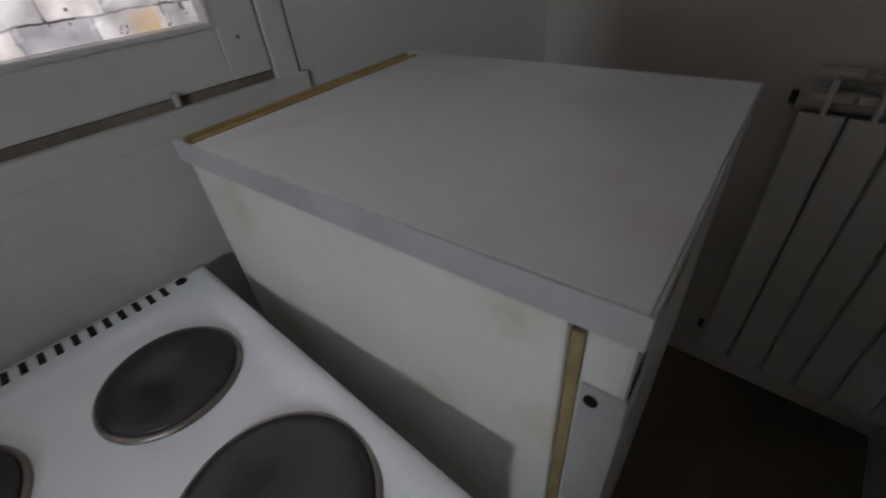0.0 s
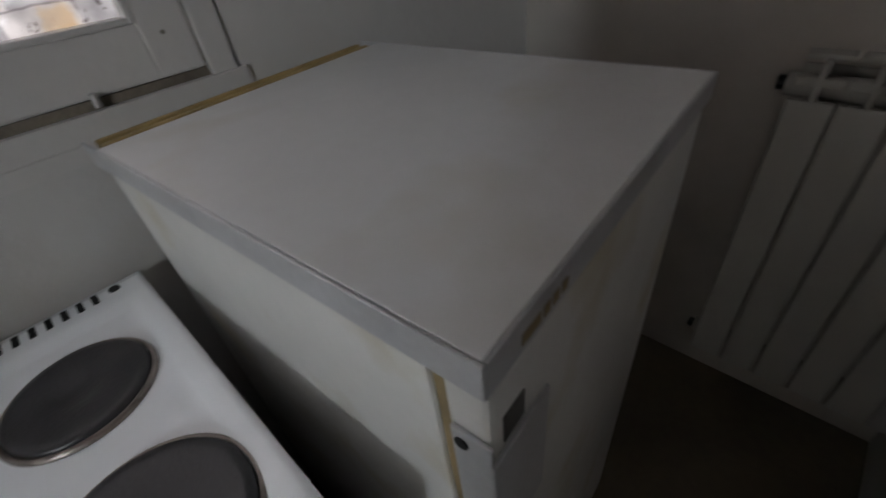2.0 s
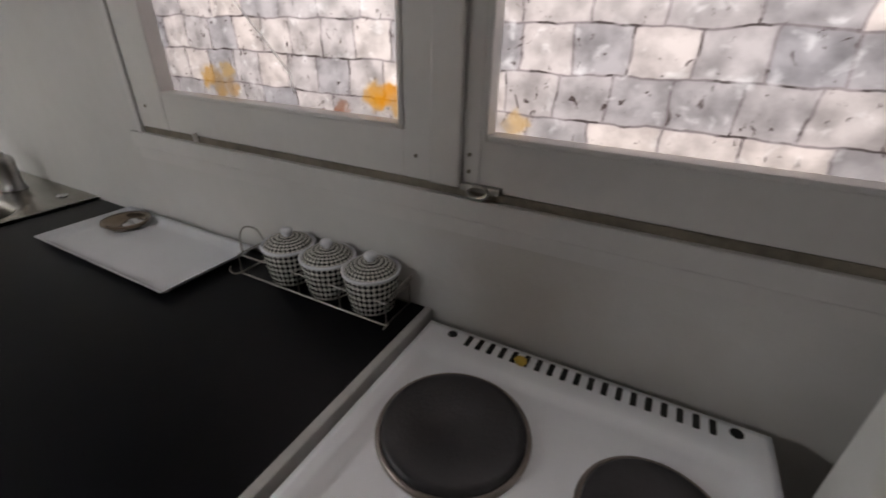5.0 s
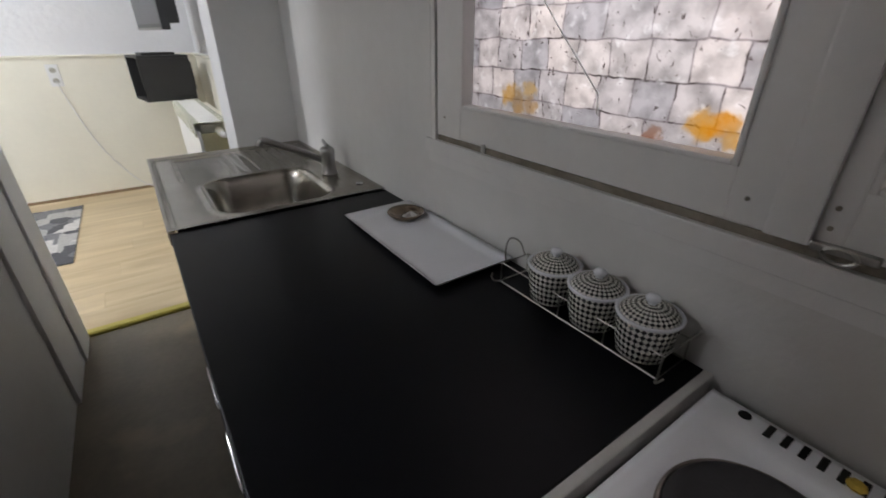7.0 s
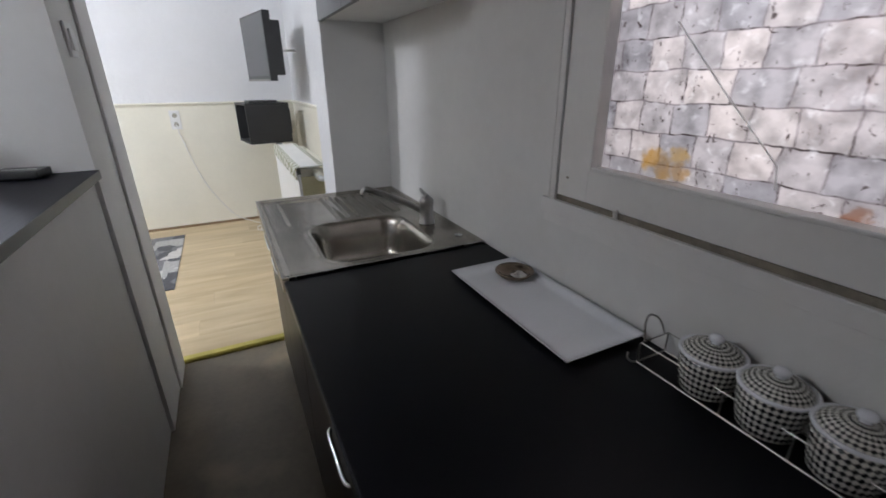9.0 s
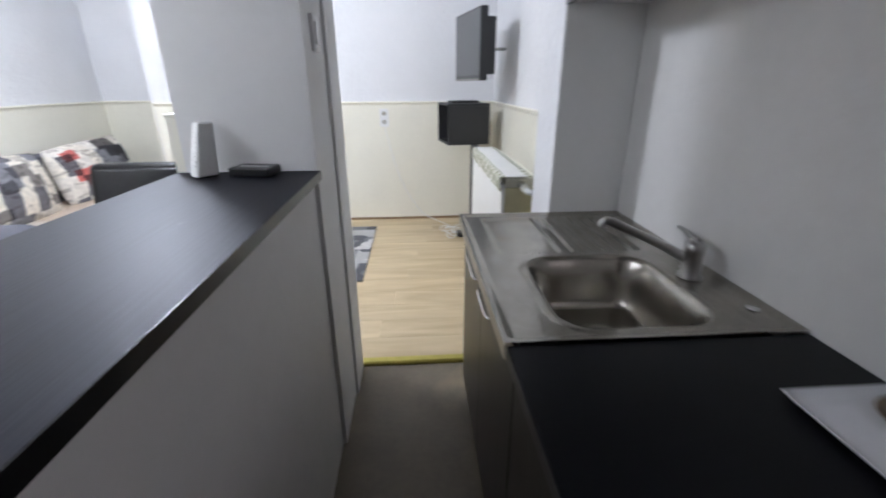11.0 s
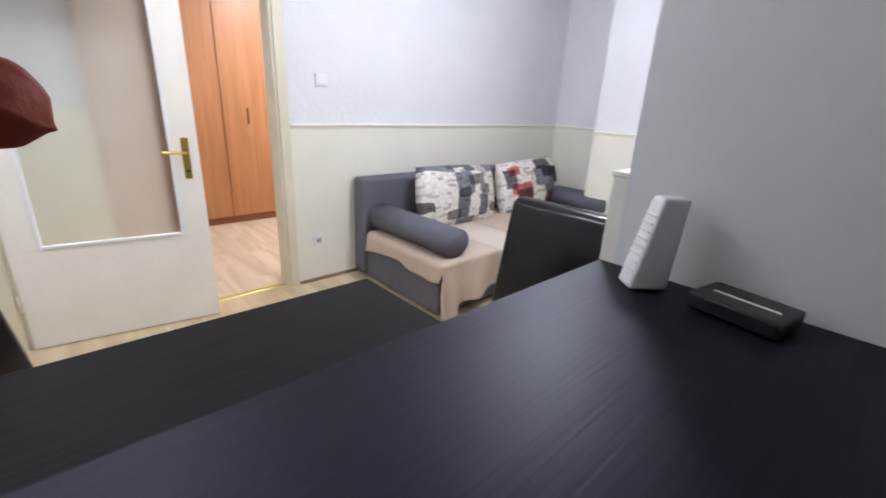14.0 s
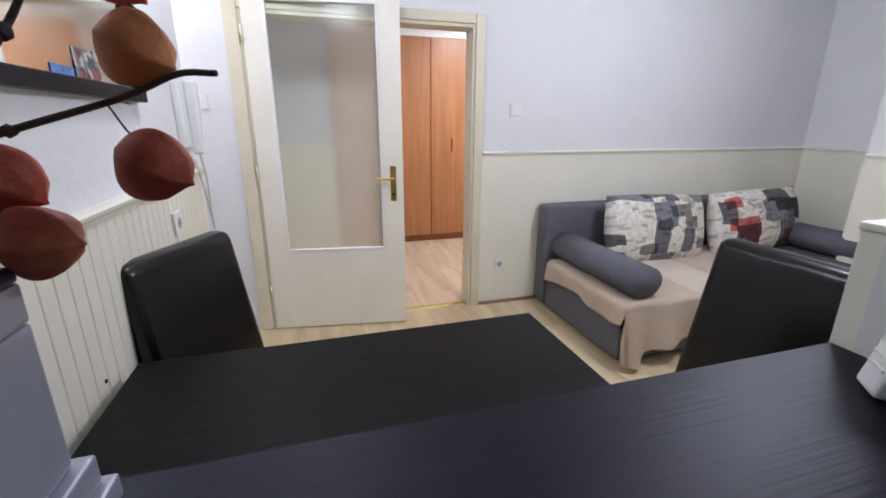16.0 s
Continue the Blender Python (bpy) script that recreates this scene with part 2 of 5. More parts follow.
        last = mm.outputs[2]
    tl, gl, mix = n.new("ShaderNodeBsdfTranslucent"), n.new("ShaderNodeBsdfGlossy"), n.new("ShaderNodeMixShader")
    gl.inputs["Roughness"].default_value = 0.15
    mix.inputs[0].default_value = 0.06
    l.new(last, tl.inputs[0])
    l.new(tl.outputs[0], mix.inputs[1]), l.new(gl.outputs[0], mix.inputs[2])
    l.new(mix.outputs[0], n["Material Output"].inputs[0])
    return m


def patchwork(name, scale, tones):
    """Printed cloth: irregular rectangular patches in a few tones."""
    m = bpy.data.materials.new(name)
    m.use_nodes = True
    n, l = m.node_tree.nodes, m.node_tree.links
    b = n["Principled BSDF"]
    b.inputs["Roughness"].default_value = 0.9
    co, mp, vo = n.new("ShaderNodeTexCoord"), n.new("ShaderNodeMapping"), n.new("ShaderNodeTexVoronoi")
    mp.inputs["Scale"].default_value = scale
    l.new(co.outputs["Object"], mp.inputs[0])
    vo.distance = "CHEBYCHEV"
    vo.inputs["Scale"].default_value, vo.inputs["Randomness"].default_value = 1.0, 0.9
    l.new(mp.outputs[0], vo.inputs[0])
    ramp = n.new("ShaderNodeValToRGB")
    ramp.color_ramp.interpolation = "CONSTANT"
    for i, (p, c) in enumerate(tones):
        e = ramp.color_ramp.elements[i] if i < 2 else ramp.color_ramp.elements.new(p)
        e.position, e.color = p, (*c, 1)
    sp = n.new("ShaderNodeSeparateColor")
    l.new(vo.outputs["Color"], sp.inputs[0])
    l.new(sp.outputs[0], ramp.inputs[0])
    weave = n.new("ShaderNodeTexNoise")
    weave.inputs["Scale"].default_value, weave.inputs["Detail"].default_value = 45, 5
    l.new(co.outputs["Object"], weave.inputs[0])
    r = n.new("ShaderNodeMapRange")
    r.inputs["To Min"].default_value, r.inputs["To Max"].default_value = 0.65, 1.3
    l.new(weave.outputs[0], r.inputs[0])
    s = n.new("ShaderNodeVectorMath")
    s.operation = "SCALE"
    l.new(ramp.outputs[0], s.inputs[0]), l.new(r.outputs[0], s.inputs["Scale"])
    l.new(s.outputs[0], b.inputs["Base Color"])
    bp = n.new("ShaderNodeBump")
    bp.inputs["Strength"].default_value, bp.inputs["Distance"].default_value = 0.3, 0.005
    l.new(weave.outputs[0], bp.inputs["Height"]), l.new(bp.outputs[0], b.inputs["Normal"])
    return m


def newsprint(name):
    """Cushion print: cream ground, rectangular photo blocks in grey, black and red, and rows of small type."""
    m = bpy.data.materials.new(name)
    m.use_nodes = True
    n, l = m.node_tree.nodes, m.node_tree.links
    b = n["Principled BSDF"]
    b.inputs["Roughness"].default_value = 0.9
    co, sep, comb = n.new("ShaderNodeTexCoord"), n.new("ShaderNodeSeparateXYZ"), n.new("ShaderNodeCombineXYZ")
    info = n.new("ShaderNodeObjectInfo")
    l.new(co.outputs["Object"], sep.inputs[0])
    off = n.new("ShaderNodeMath")
    off.operation = "MULTIPLY_ADD"
    off.inputs[1].default_value = 9.0
    l.new(info.outputs["Random"], off.inputs[0]), l.new(sep.outputs[1], off.inputs[2])
    l.new(off.outputs[0], comb.inputs[0]), l.new(sep.outputs[2], comb.inputs[1])

    wave = n.new("ShaderNodeTexNoise")
    wave.inputs["Scale"].default_value, wave.inputs["Detail"].default_value = 7, 3
    l.new(comb.outputs[0], wave.inputs[0])
    wavy = n.new("ShaderNodeVectorMath")
    wavy.operation = "MULTIPLY_ADD"
    wavy.inputs[1].default_value = (0.075, 0.075, 0)
    l.new(wave.outputs["Color"], wavy.inputs[0]), l.new(comb.outputs[0], wavy.inputs[2])

    def blocks(w, h, tones, squash):
        br = n.new("ShaderNodeTexBrick")
        br.offset, br.squash, br.squash_frequency = 0.37, squash, 2
        br.inputs["Scale"].default_value = 1.0
        br.inputs["Brick Width"].default_value, br.inputs["Row Height"].default_value, br.inputs["Mortar Size"].default_value = w, h, 0.0
        br.inputs["Color1"].default_value, br.inputs["Color2"].default_value = (0, 0, 0, 1), (1, 1, 1, 1)
        tilt = n.new("ShaderNodeMapping")
        tilt.inputs["Rotation"].default_value = (0, 0, radians(5 - 60 * (w - 0.1)))
        tilt.inputs["Location"].default_value = (w * 7.3, h * 5.1, 0)
        l.new(wavy.outputs[0], tilt.inputs[0])
        l.new(tilt.outputs[0], br.inputs["Vector"])
        ramp = n.new("ShaderNodeValToRGB")
        ramp.color_ramp.interpolation = "CONSTANT"
        for i, (p, c) in enumerate(tones):
            e = ramp.color_ramp.elements[i] if i < 2 else ramp.color_ramp.elements.new(p)
            e.position, e.color = p, (*c, 1)
        l.new(br.outputs[0], ramp.inputs[0])
        return ramp.outputs[0]

    one = blocks(0.21, 0.19, ((0.0, (0.70, 0.65, 0.57)), (0.26, (0.13, 0.125, 0.14)), (0.46, (0.70, 0.65, 0.57)), (0.56, (0.20, 0.20, 0.22)), (0.74, (0.70, 0.66, 0.60))), 0.6)
    two = blocks(0.13, 0.083, ((0.0, (1, 1, 1)), (0.50, (0.22, 0.21, 0.23)), (0.60, (1, 1, 1)), (0.78, (0.07, 0.065, 0.075)), (0.86, (1, 1, 1)), (0.90, (0.70, 0.10, 0.09))), 1.5)
    both = n.new("ShaderNodeMix")
    both.data_type, both.blend_type = "RGBA", "MULTIPLY"
    both.inputs[0].default_value = 0.9
    l.new(one, both.inputs[6]), l.new(two, both.inputs[7])
    big = both.outputs[2]
    small = blocks(0.085, 0.021, ((0.0, (1, 1, 1)), (0.62, (0.40, 0.38, 0.37)), (0.74, (1, 1, 1)), (0.86, (0.18, 0.17, 0.17)), (0.93, (1, 1, 1))), 0.5)
    mul = n.new("ShaderNodeMix")
    mul.data_type, mul.blend_type = "RGBA", "MULTIPLY"
    mul.inputs[0].default_value = 0.5
    l.new(big, mul.inputs[6]), l.new(small, mul.inputs[7])
    weave = n.new("ShaderNodeTexNoise")
    weave.inputs["Scale"].default_value, weave.inputs["Detail"].default_value = 30, 5
    l.new(co.outputs["Object"], weave.inputs[0])
    r = n.new("ShaderNodeMapRange")
    r.inputs["To Min"].default_value, r.inputs["To Max"].default_value = 0.5, 1.45
    l.new(weave.outputs[0], r.inputs[0])
    sc = n.new("ShaderNodeVectorMath")
    sc.operation = "SCALE"
    l.new(mul.outputs[2], sc.inputs[0]), l.new(r.outputs[0], sc.inputs["Scale"])
    l.new(sc.outputs[0], b.inputs["Base Color"])
    return m


def glass(name, colour, rough):
    m = bpy.data.materials.new(name)
    m.use_nodes = True
    b = m.node_tree.nodes["Principled BSDF"]
    b.inputs["Base Color"].default_value = (*colour, 1)
    b.inputs["Roughness"].default_value, b.inputs["Transmission Weight"].default_value, b.inputs["IOR"].default_value = rough, 1.0, 1.3
    return m


def gingham(name):
    """Woven check of olive green on white."""
    m = mat(name, (0.76, 0.75, 0.70), 0.9)
    n, l = m.node_tree.nodes, m.node_tree.links
    co, sep, comb = n.new("ShaderNodeTexCoord"), n.new("ShaderNodeSeparateXYZ"), n.new("ShaderNodeCombineXYZ")
    l.new(co.outputs["Object"], sep.inputs[0])
    add = n.new("ShaderNodeMath")
    l.new(sep.outputs[0], add.inputs[0]), l.new(sep.outputs[2], add.inputs[1])
    l.new(add.outputs[0], comb.inputs[0]), l.new(sep.outputs[1], comb.inputs[1])
    comb.inputs[2].default_value = 0.01
    ck = n.new("ShaderNodeTexChecker")
    ck.inputs["Color1"].default_value, ck.inputs["Color2"].default_value = (0.72, 0.71, 0.66, 1), (0.30, 0.31, 0.19, 1)
    ck.inputs["Scale"].default_value = 30.0
    l.new(comb.outputs[0], ck.inputs[0]), l.new(ck.outputs[0], n["Principled BSDF"].inputs["Base Color"])
    return m


def glow(name, colour, strength):
    m = bpy.data.materials.new(name)
    m.use_nodes = True
    b = m.node_tree.nodes["Principled BSDF"]
    b.inputs["Base Color"].default_value = (*colour, 1)
    b.inputs["Emission Color"].default_value, b.inputs["Emission Strength"].default_value = (*colour, 1), strength
    return m


WALL = mat("kitchen_wall_paint", (0.61, 0.595, 0.575), 0.7, vary=0.06, scale=2.5, bump=0.12, bump_scale=60, stain=(0.50, 0.465, 0.42), stain_at=0.62)
# the north wall's shade is put into this darker, browner colour
NORTHSHADED = mat("shaded_off_white_wall_paint", (0.47, 0.43, 0.385), 0.7, vary=0.08, scale=2.5, bump=0.10, bump_scale=60, stain=(0.38, 0.34, 0.29), stain_at=0.60)
PLASTER = mat("textured_white_paint", (0.75, 0.75, 0.765), 0.75, vary=0.03, scale=3, bump=0.42, bump_scale=24)
# pinkish tint stands for light bounced off the wardrobe
HALLBOUNCE = mat("wall_paint_with_wardrobe_bounce", (0.66, 0.55, 0.48), 0.6, vary=0.05, scale=4, bump=0.05, bump_scale=40)
CREAM = mat("cream_gloss_paint", (0.82, 0.79, 0.68), 0.4, vary=0.04, scale=3, bump=0.05, bump_scale=20)
CREAMDOOR = mat("cream_door_paint", (0.83, 0.79, 0.70), 0.4, vary=0.05, scale=4, bump=0.06, bump_scale=30)
CASING = mat("beige_casing_paint", (0.70, 0.645, 0.49), 0.45, vary=0.06, scale=6, bump=0.08, bump_scale=40)
SASH = mat("old_white_gloss_paint", (0.63, 0.61, 0.59), 0.4, vary=0.06, scale=5, bump=0.12, bump_scale=35, stain=(0.42, 0.38, 0.33), stain_at=0.64)
GRIME = mat("grimy_sill_joint", (0.19, 0.165, 0.13), 0.8, vary=0.4, scale=14, bump=0.4, bump_scale=80)
BARWALL = mat("grey_white_wall_paint", (0.73, 0.72, 0.705), 0.65, vary=0.04, scale=3, bump=0.08, bump_scale=50)
CEIL = mat("ceiling_white_paint", (0.82, 0.82, 0.82), 0.85, vary=0.02, scale=3, bump=0.08, bump_scale=60)
LINO = mat("brown_vinyl_floor", (0.15, 0.122, 0.085), 0.45, vary=0.25, scale=4, bump=0.08, bump_scale=60, stain=(0.25, 0.20, 0.13), stain_at=0.58)
LAMINATE = wood("pale_oak_laminate", (0.49, 0.37, 0.21), (0.68, 0.55, 0.355), "x", 0.40, 1.3, 7, per_object=0.04, bump=0.012)
HALLLAM = wood("hall_oak_laminate", (0.52, 0.38, 0.26), (0.72, 0.57, 0.42), "x", 0.42, 1.3, 7, per_object=0.04, bump=0.012)
BRASS = mat("yellow_brass", (0.72, 0.53, 0.13), 0.28, 1.0, vary=0.15, scale=20)
STRIP = mat("brass_threshold_strip", (0.50, 0.43, 0.11), 0.4, 0.7, vary=0.2, scale=15)
BLACKTOP = mat("black_laminate_worktop", (0.0045, 0.0045, 0.006), 0.36, vary=0.15, scale=10, bump=0.02, bump_scale=300, spec=0.13)
# blue in base and specular tint stands for the reflected bluish walls
BARTOP = wood("black_wood_laminate_blue_sheen", (0.0035, 0.0035, 0.0065), (0.008, 0.008, 0.014), "y", 0.47, 2.5, 60, bump=0.12, spec=0.18)
BARTOP.node_tree.nodes["Principled BSDF"].inputs["Specular Tint"].default_value = (0.80, 0.80, 1.0, 1)
TABLETOP = wood("black_brown_table_laminate", (0.004, 0.0035, 0.004), (0.010, 0.009, 0.009), "y", 0.45, 2.5, 60, bump=0.08, spec=0.11)
DARKFRONT = wood("dark_wenge_front", (0.013, 0.010, 0.009), (0.035, 0.027, 0.022), "z", 0.4, 4.0, 20, bump=0.06)
EDGEBAND = mat("pale_worn_edging", (0.50, 0.44, 0.34), 0.5, vary=0.2, scale=14)
WHITEEDGE = mat("grey_white_edge_strip", (0.55, 0.54, 0.52), 0.5, vary=0.1, scale=14)
RINGSTEEL = mat("heat_stained_steel", (0.26, 0.23, 0.21), 0.35, 1.0, vary=0.4, scale=18)
STEEL = mat("brushed_stainless_steel", (0.34, 0.32, 0.285), 0.25, 1.0, vary=0.25, scale=10, bump=0.03, bump_scale=160, stain=(0.30, 0.26, 0.21), stain_at=0.58)
TAPMETAL = mat("limescaled_chrome", (0.40, 0.39, 0.38), 0.28, 1.0, vary=0.2, scale=25)
CHROME = mat("chrome", (0.75, 0.75, 0.76), 0.14, 1.0, vary=0.05, scale=10)
DULLCHROME = mat("dull_wire_chrome", (0.34, 0.325, 0.30), 0.35, 1.0, vary=0.2, scale=30)
ENAMEL = mat("white_enamel", (0.90, 0.92, 0.95), 0.12, vary=0.03, scale=6, bump=0.015, bump_scale=15)
IRON = mat("black_cast_iron", (0.026, 0.025, 0.028), 0.36, 0.0, vary=0.35, scale=14, bump=0.08, bump_scale=200, stain=(0.05, 0.045, 0.045), stain_at=0.58)
GRIP = mat("dark_grip_plastic", (0.06, 0.055, 0.05), 0.6, vary=0.2, scale=20)
SLOT = mat("dark_slot", (0.01, 0.01, 0.01), 0.8)
FREEZER = mat("aged_white_appliance_paint", (0.72, 0.71, 0.68), 0.3, vary=0.05, scale=9, bump=0.03, bump_scale=25, stain=(0.58, 0.53, 0.41), stain_at=0.57)
FREEZERTOP = mat("white_laminate_lid", (0.70, 0.70, 0.70), 0.38, vary=0.05, scale=5, bump=0.04, bump_scale=60, stain=(0.60, 0.575, 0.51), stain_at=0.54)
YELLOWED = mat("yellowed_plastic_trim", (0.40, 0.29, 0.12), 0.5, vary=0.3, scale=20)
GREYTRIM = mat("grey_metal_edge_trim", (0.55, 0.55, 0.56), 0.32, 0.3, vary=0.12, scale=16)
GASKET = mat("brown_aged_gasket", (0.30, 0.23, 0.12), 0.7, vary=0.25, scale=25)
# white enamel lowered to grey: the dim corner's shade is in the colour
RADIATOR = mat("radiator_dimmed_white_enamel", (0.44, 0.42, 0.385), 0.35, vary=0.04, scale=6)
WHITEPLASTIC = mat("white_plastic", (0.80, 0.80, 0.79), 0.35, vary=0.03, scale=12)
BLACKPLASTIC = mat("black_plastic", (0.012, 0.012, 0.013), 0.3, vary=0.2, scale=20)
SCREEN = mat("dark_screen_glass", (0.07, 0.07, 0.075), 0.28, vary=0.03, scale=5)
BLACKBOX = mat("black_shelf_laminate", (0.02, 0.02, 0.022), 0.5, vary=0.15, scale=12)
LEATHER = mat("black_brown_leatherette", (0.0045, 0.0035, 0.0042), 0.21, vary=0.15, scale=10, bump=0.05, bump_scale=130, spec=0.34)
SOFAGREY = mat("dark_grey_sofa_fabric", (0.105, 0.105, 0.125), 0.8, vary=0.12, scale=10, bump=0.2, bump_scale=260)
THROW = mat("beige_throw_cloth", (0.50, 0.40, 0.31), 0.9, vary=0.10, scale=5, bump=0.25, bump_scale=180)
THROWPALE = mat("pale_throw_stripe", (0.58, 0.50, 0.42), 0.9, vary=0.08, scale=5, bump=0.25, bump_scale=180)
WARDROBE = wood("orange_beech_veneer", (0.37, 0.15, 0.055), (0.48, 0.205, 0.085), "z", 0.35, 1.5, 16, bump=0.02)
# plinth and handle veneer, also the painted shade behind the door gaps
WARDDARK = wood("dark_beech_plinth_and_gap_shade", (0.22, 0.075, 0.025), (0.30, 0.11, 0.04), "y", 0.4, 1.5, 16, bump=0.02)
TRAYWHITE = mat("white_melamine", (0.76, 0.77, 0.80), 0.22, vary=0.03, scale=10)
BRONZE = mat("tarnished_metal", (0.28, 0.22, 0.17), 0.22, 1.0, vary=0.3, scale=25)
LANTERN = mat("papery_orange_red_husk", (0.34, 0.055, 0.025), 0.6, vary=0.35, scale=30, bump=0.12, bump_scale=160, stain=(0.40, 0.12, 0.05), stain_at=0.60)
LANTERN2 = mat("papery_orange_husk", (0.50, 0.165, 0.05), 0.6, vary=0.3, scale=30, bump=0.12, bump_scale=160, stain=(0.50, 0.20, 0.07), stain_at=0.56)
TWIG = mat("dry_dark_twig", (0.055, 0.04, 0.035), 0.8, vary=0.3, scale=40, bump=0.4, bump_scale=200)
VASEGREY = mat("pale_grey_glazed_ceramic", (0.27, 0.28, 0.34), 0.3, vary=0.1, scale=12)
VASEDARK = mat("dark_violet_glaze", (0.05, 0.04, 0.10), 0.35, vary=0.2, scale=12)
RUG = patchwork("grey_patterned_rug", (9, 6, 1), ((0.0, (0.10, 0.10, 0.11)), (0.3, (0.45, 0.44, 0.43)), (0.55, (0.20, 0.20, 0.21)), (0.8, (0.62, 0.60, 0.58))))
CUSHION = newsprint("newsprint_patchwork_cloth")
FILM = stone_film()
CHECK = checker_ceramic()
FROSTED = glass("obscured_door_glass", (0.95, 1.0, 0.97), 0.22)
MIRROR = mat("mirror_silver", (0.9, 0.9, 0.9), 0.02, 1.0, vary=0.0)
PIPE = mat("cream_pipe_paint", (0.55, 0.50, 0.40), 0.45, vary=0.08, scale=20)
SCRATCHPAINT = mat("pale_scored_line", (0.95, 0.95, 0.95), 0.15)
BULB = glow("lamp_opal_glass", (0.95, 0.96, 1.0), 6.0)
CARD = patchwork("printed_photo_collage", (60, 46, 50), ((0.0, (0.08, 0.07, 0.07)), (0.3, (0.45, 0.42, 0.40)), (0.55, (0.30, 0.08, 0.07)), (0.8, (0.16, 0.20, 0.22))))
DARKGREY = mat("dark_grey_front", (0.10, 0.10, 0.11), 0.4, vary=0.1, scale=12)


# ---- mesh helpers ----
BASES = {}


def thing(name, base, label, category, group="", kind=""):
    """An Empty at a thing's base; its parts are given in world metres."""
    ob = new(name)
    ob.empty_display_size = 0.05
    ob.location = base
    BASES[ob.name] = Vector(base)
    return tagged(ob, label, category, group, kind)


def part(name, bm, material, parent=None, label="", smooth=False):
    """Links a bmesh as one mesh object under a thing or a part."""
    me = bpy.data.meshes.new(name)
    bm.to_mesh(me)
    bm.free()
    for p in me.polygons:
        p.use_smooth = smooth
    me.materials.append(material)
    ob = new(name, me)
    if parent:
        ob.parent = parent
        ob.location = -BASES.get(parent.name, Vector())
    return tagged(ob, label)


def slab(x0, x1, y0, y1, z0, z1, bevel=0.0, seg=2, bm=None):
    """A box between two corners, with rounded edges."""
    own = bmesh.new()
    bmesh.ops.create_cube(own, size=1.0)
    for v in own.verts:
        v.co = Vector(((x0 + x1) / 2 + v.co.x * (x1 - x0), (y0 + y1) / 2 + v.co.y * (y1 - y0), (z0 + z1) / 2 + v.co.z * (z1 - z0)))
    if bevel:
        bmesh.ops.bevel(own, geom=own.edges[:], offset=bevel, segments=seg, affect="EDGES", profile=0.6)
    if bm is None:
        return own
    me = bpy.data.meshes.new("tmp")
    own.to_mesh(me)
    own.free()
    bm.from_mesh(me)
    bpy.data.meshes.remove(me)
    return bm


def lathe(profile, at=(0, 0, 0), n=32, bm=None):
    """Turns (radius, height) pairs about a vertical axis."""
    bm = bm or bmesh.new()
    rings = []
    for r, z in profile:
        rings.append([bm.verts.new((at[0] + r * math.cos(2 * math.pi * i / n), at[1] + r * math.sin(2 * math.pi * i / n), at[2] + z)) for i in range(n)] if r > 1e-5 else [bm.verts.new((at[0], at[1], at[2] + z))])
    for a, b in zip(rings, rings[1:]):
        for i in range(n):
            j = (i + 1) % n
            f = [a[i % len(a)], a[j % len(a)], b[j % len(b)], b[i % len(b)]]
            f = list(dict.fromkeys(f))
            if len(f) > 2:
                bm.faces.new(f)
    bmesh.ops.recalc_face_normals(bm, faces=bm.faces[:])
    return bm


def tube(points, r, n=8, bm=None, taper=1.0):
    """A round bar along a line of points."""
    bm = bm or bmesh.new()
    pts = [Vector(p) for p in points]
    rings = []
    for i, p in enumerate(pts):
        d = (pts[min(i + 1, len(pts) - 1)] - pts[max(i - 1, 0)]).normalized()
        s = d.cross(Vector((0, 0, 1)))
        if s.length < 0.05:
            s = d.cross(Vector((0, 1, 0)))
        s.normalize()
        u = s.cross(d)
        k = r * (1 + (taper - 1) * i / max(1, len(pts) - 1))
        rings.append([bm.verts.new(p + k * (s * math.cos(2 * math.pi * j / n) + u * math.sin(2 * math.pi * j / n))) for j in range(n)])
    for a, b in zip(rings, rings[1:]):
        for j in range(n):
            bm.faces.new((a[j], a[(j + 1) % n], b[(j + 1) % n], b[j]))
    bm.faces.new(rings[0][::-1]), bm.faces.new(rings[-1])
    bmesh.ops.recalc_face_normals(bm, faces=bm.faces[:])
    return bm


def arc(points, steps=6):
    """A smooth line through points (Catmull-Rom)."""
    p = [Vector(q) for q in points]
    p = [2 * p[0] - p[1]] + p + [2 * p[-1] - p[-2]]
    out = []
    for i in range(1, len(p) - 2):
        for k in range(steps):
            t = k / steps
            a, b, c, d = p[i - 1:i + 3]
            out.append(0.5 * ((2 * b) + (c - a) * t + (2 * a - 5 * b + 4 * c - d) * t * t + (3 * b - 3 * c + d - a) * t ** 3))
    return out + [p[-2]]


def extrude_profile(profile, axis, a, b):
    """A closed outline of (u, v) pairs pulled along x or y from a to b; v is height."""
    bm = bmesh.new()
    pt = (lambda u, v, s: (s, u, v)) if axis == "x" else (lambda u, v, s: (u, s, v))
    r = [[bm.verts.new(pt(u, v, s)) for u, v in profile] for s in (a, b)]
    n = len(profile)
    for i in range(n):
        bm.faces.new((r[0][i], r[0][(i + 1) % n], r[1][(i + 1) % n], r[1][i]))
    bm.faces.new(r[0][::-1]), bm.faces.new(r[1])
    bmesh.ops.recalc_face_normals(bm, faces=bm.faces[:])
    return bm


def setting(name, bm, material, label, category, smooth=False):
    return tagged(part(name, bm, material, smooth=smooth), label, category, "", "structure")


# ---- structure ----
ZL, DADO, TOP = 0.017, 1.205, 2.56
EAST, SOUTH, FAR, NORTH, KNORTH = 4.12, -3.40, -2.79, 1.47, 3.62


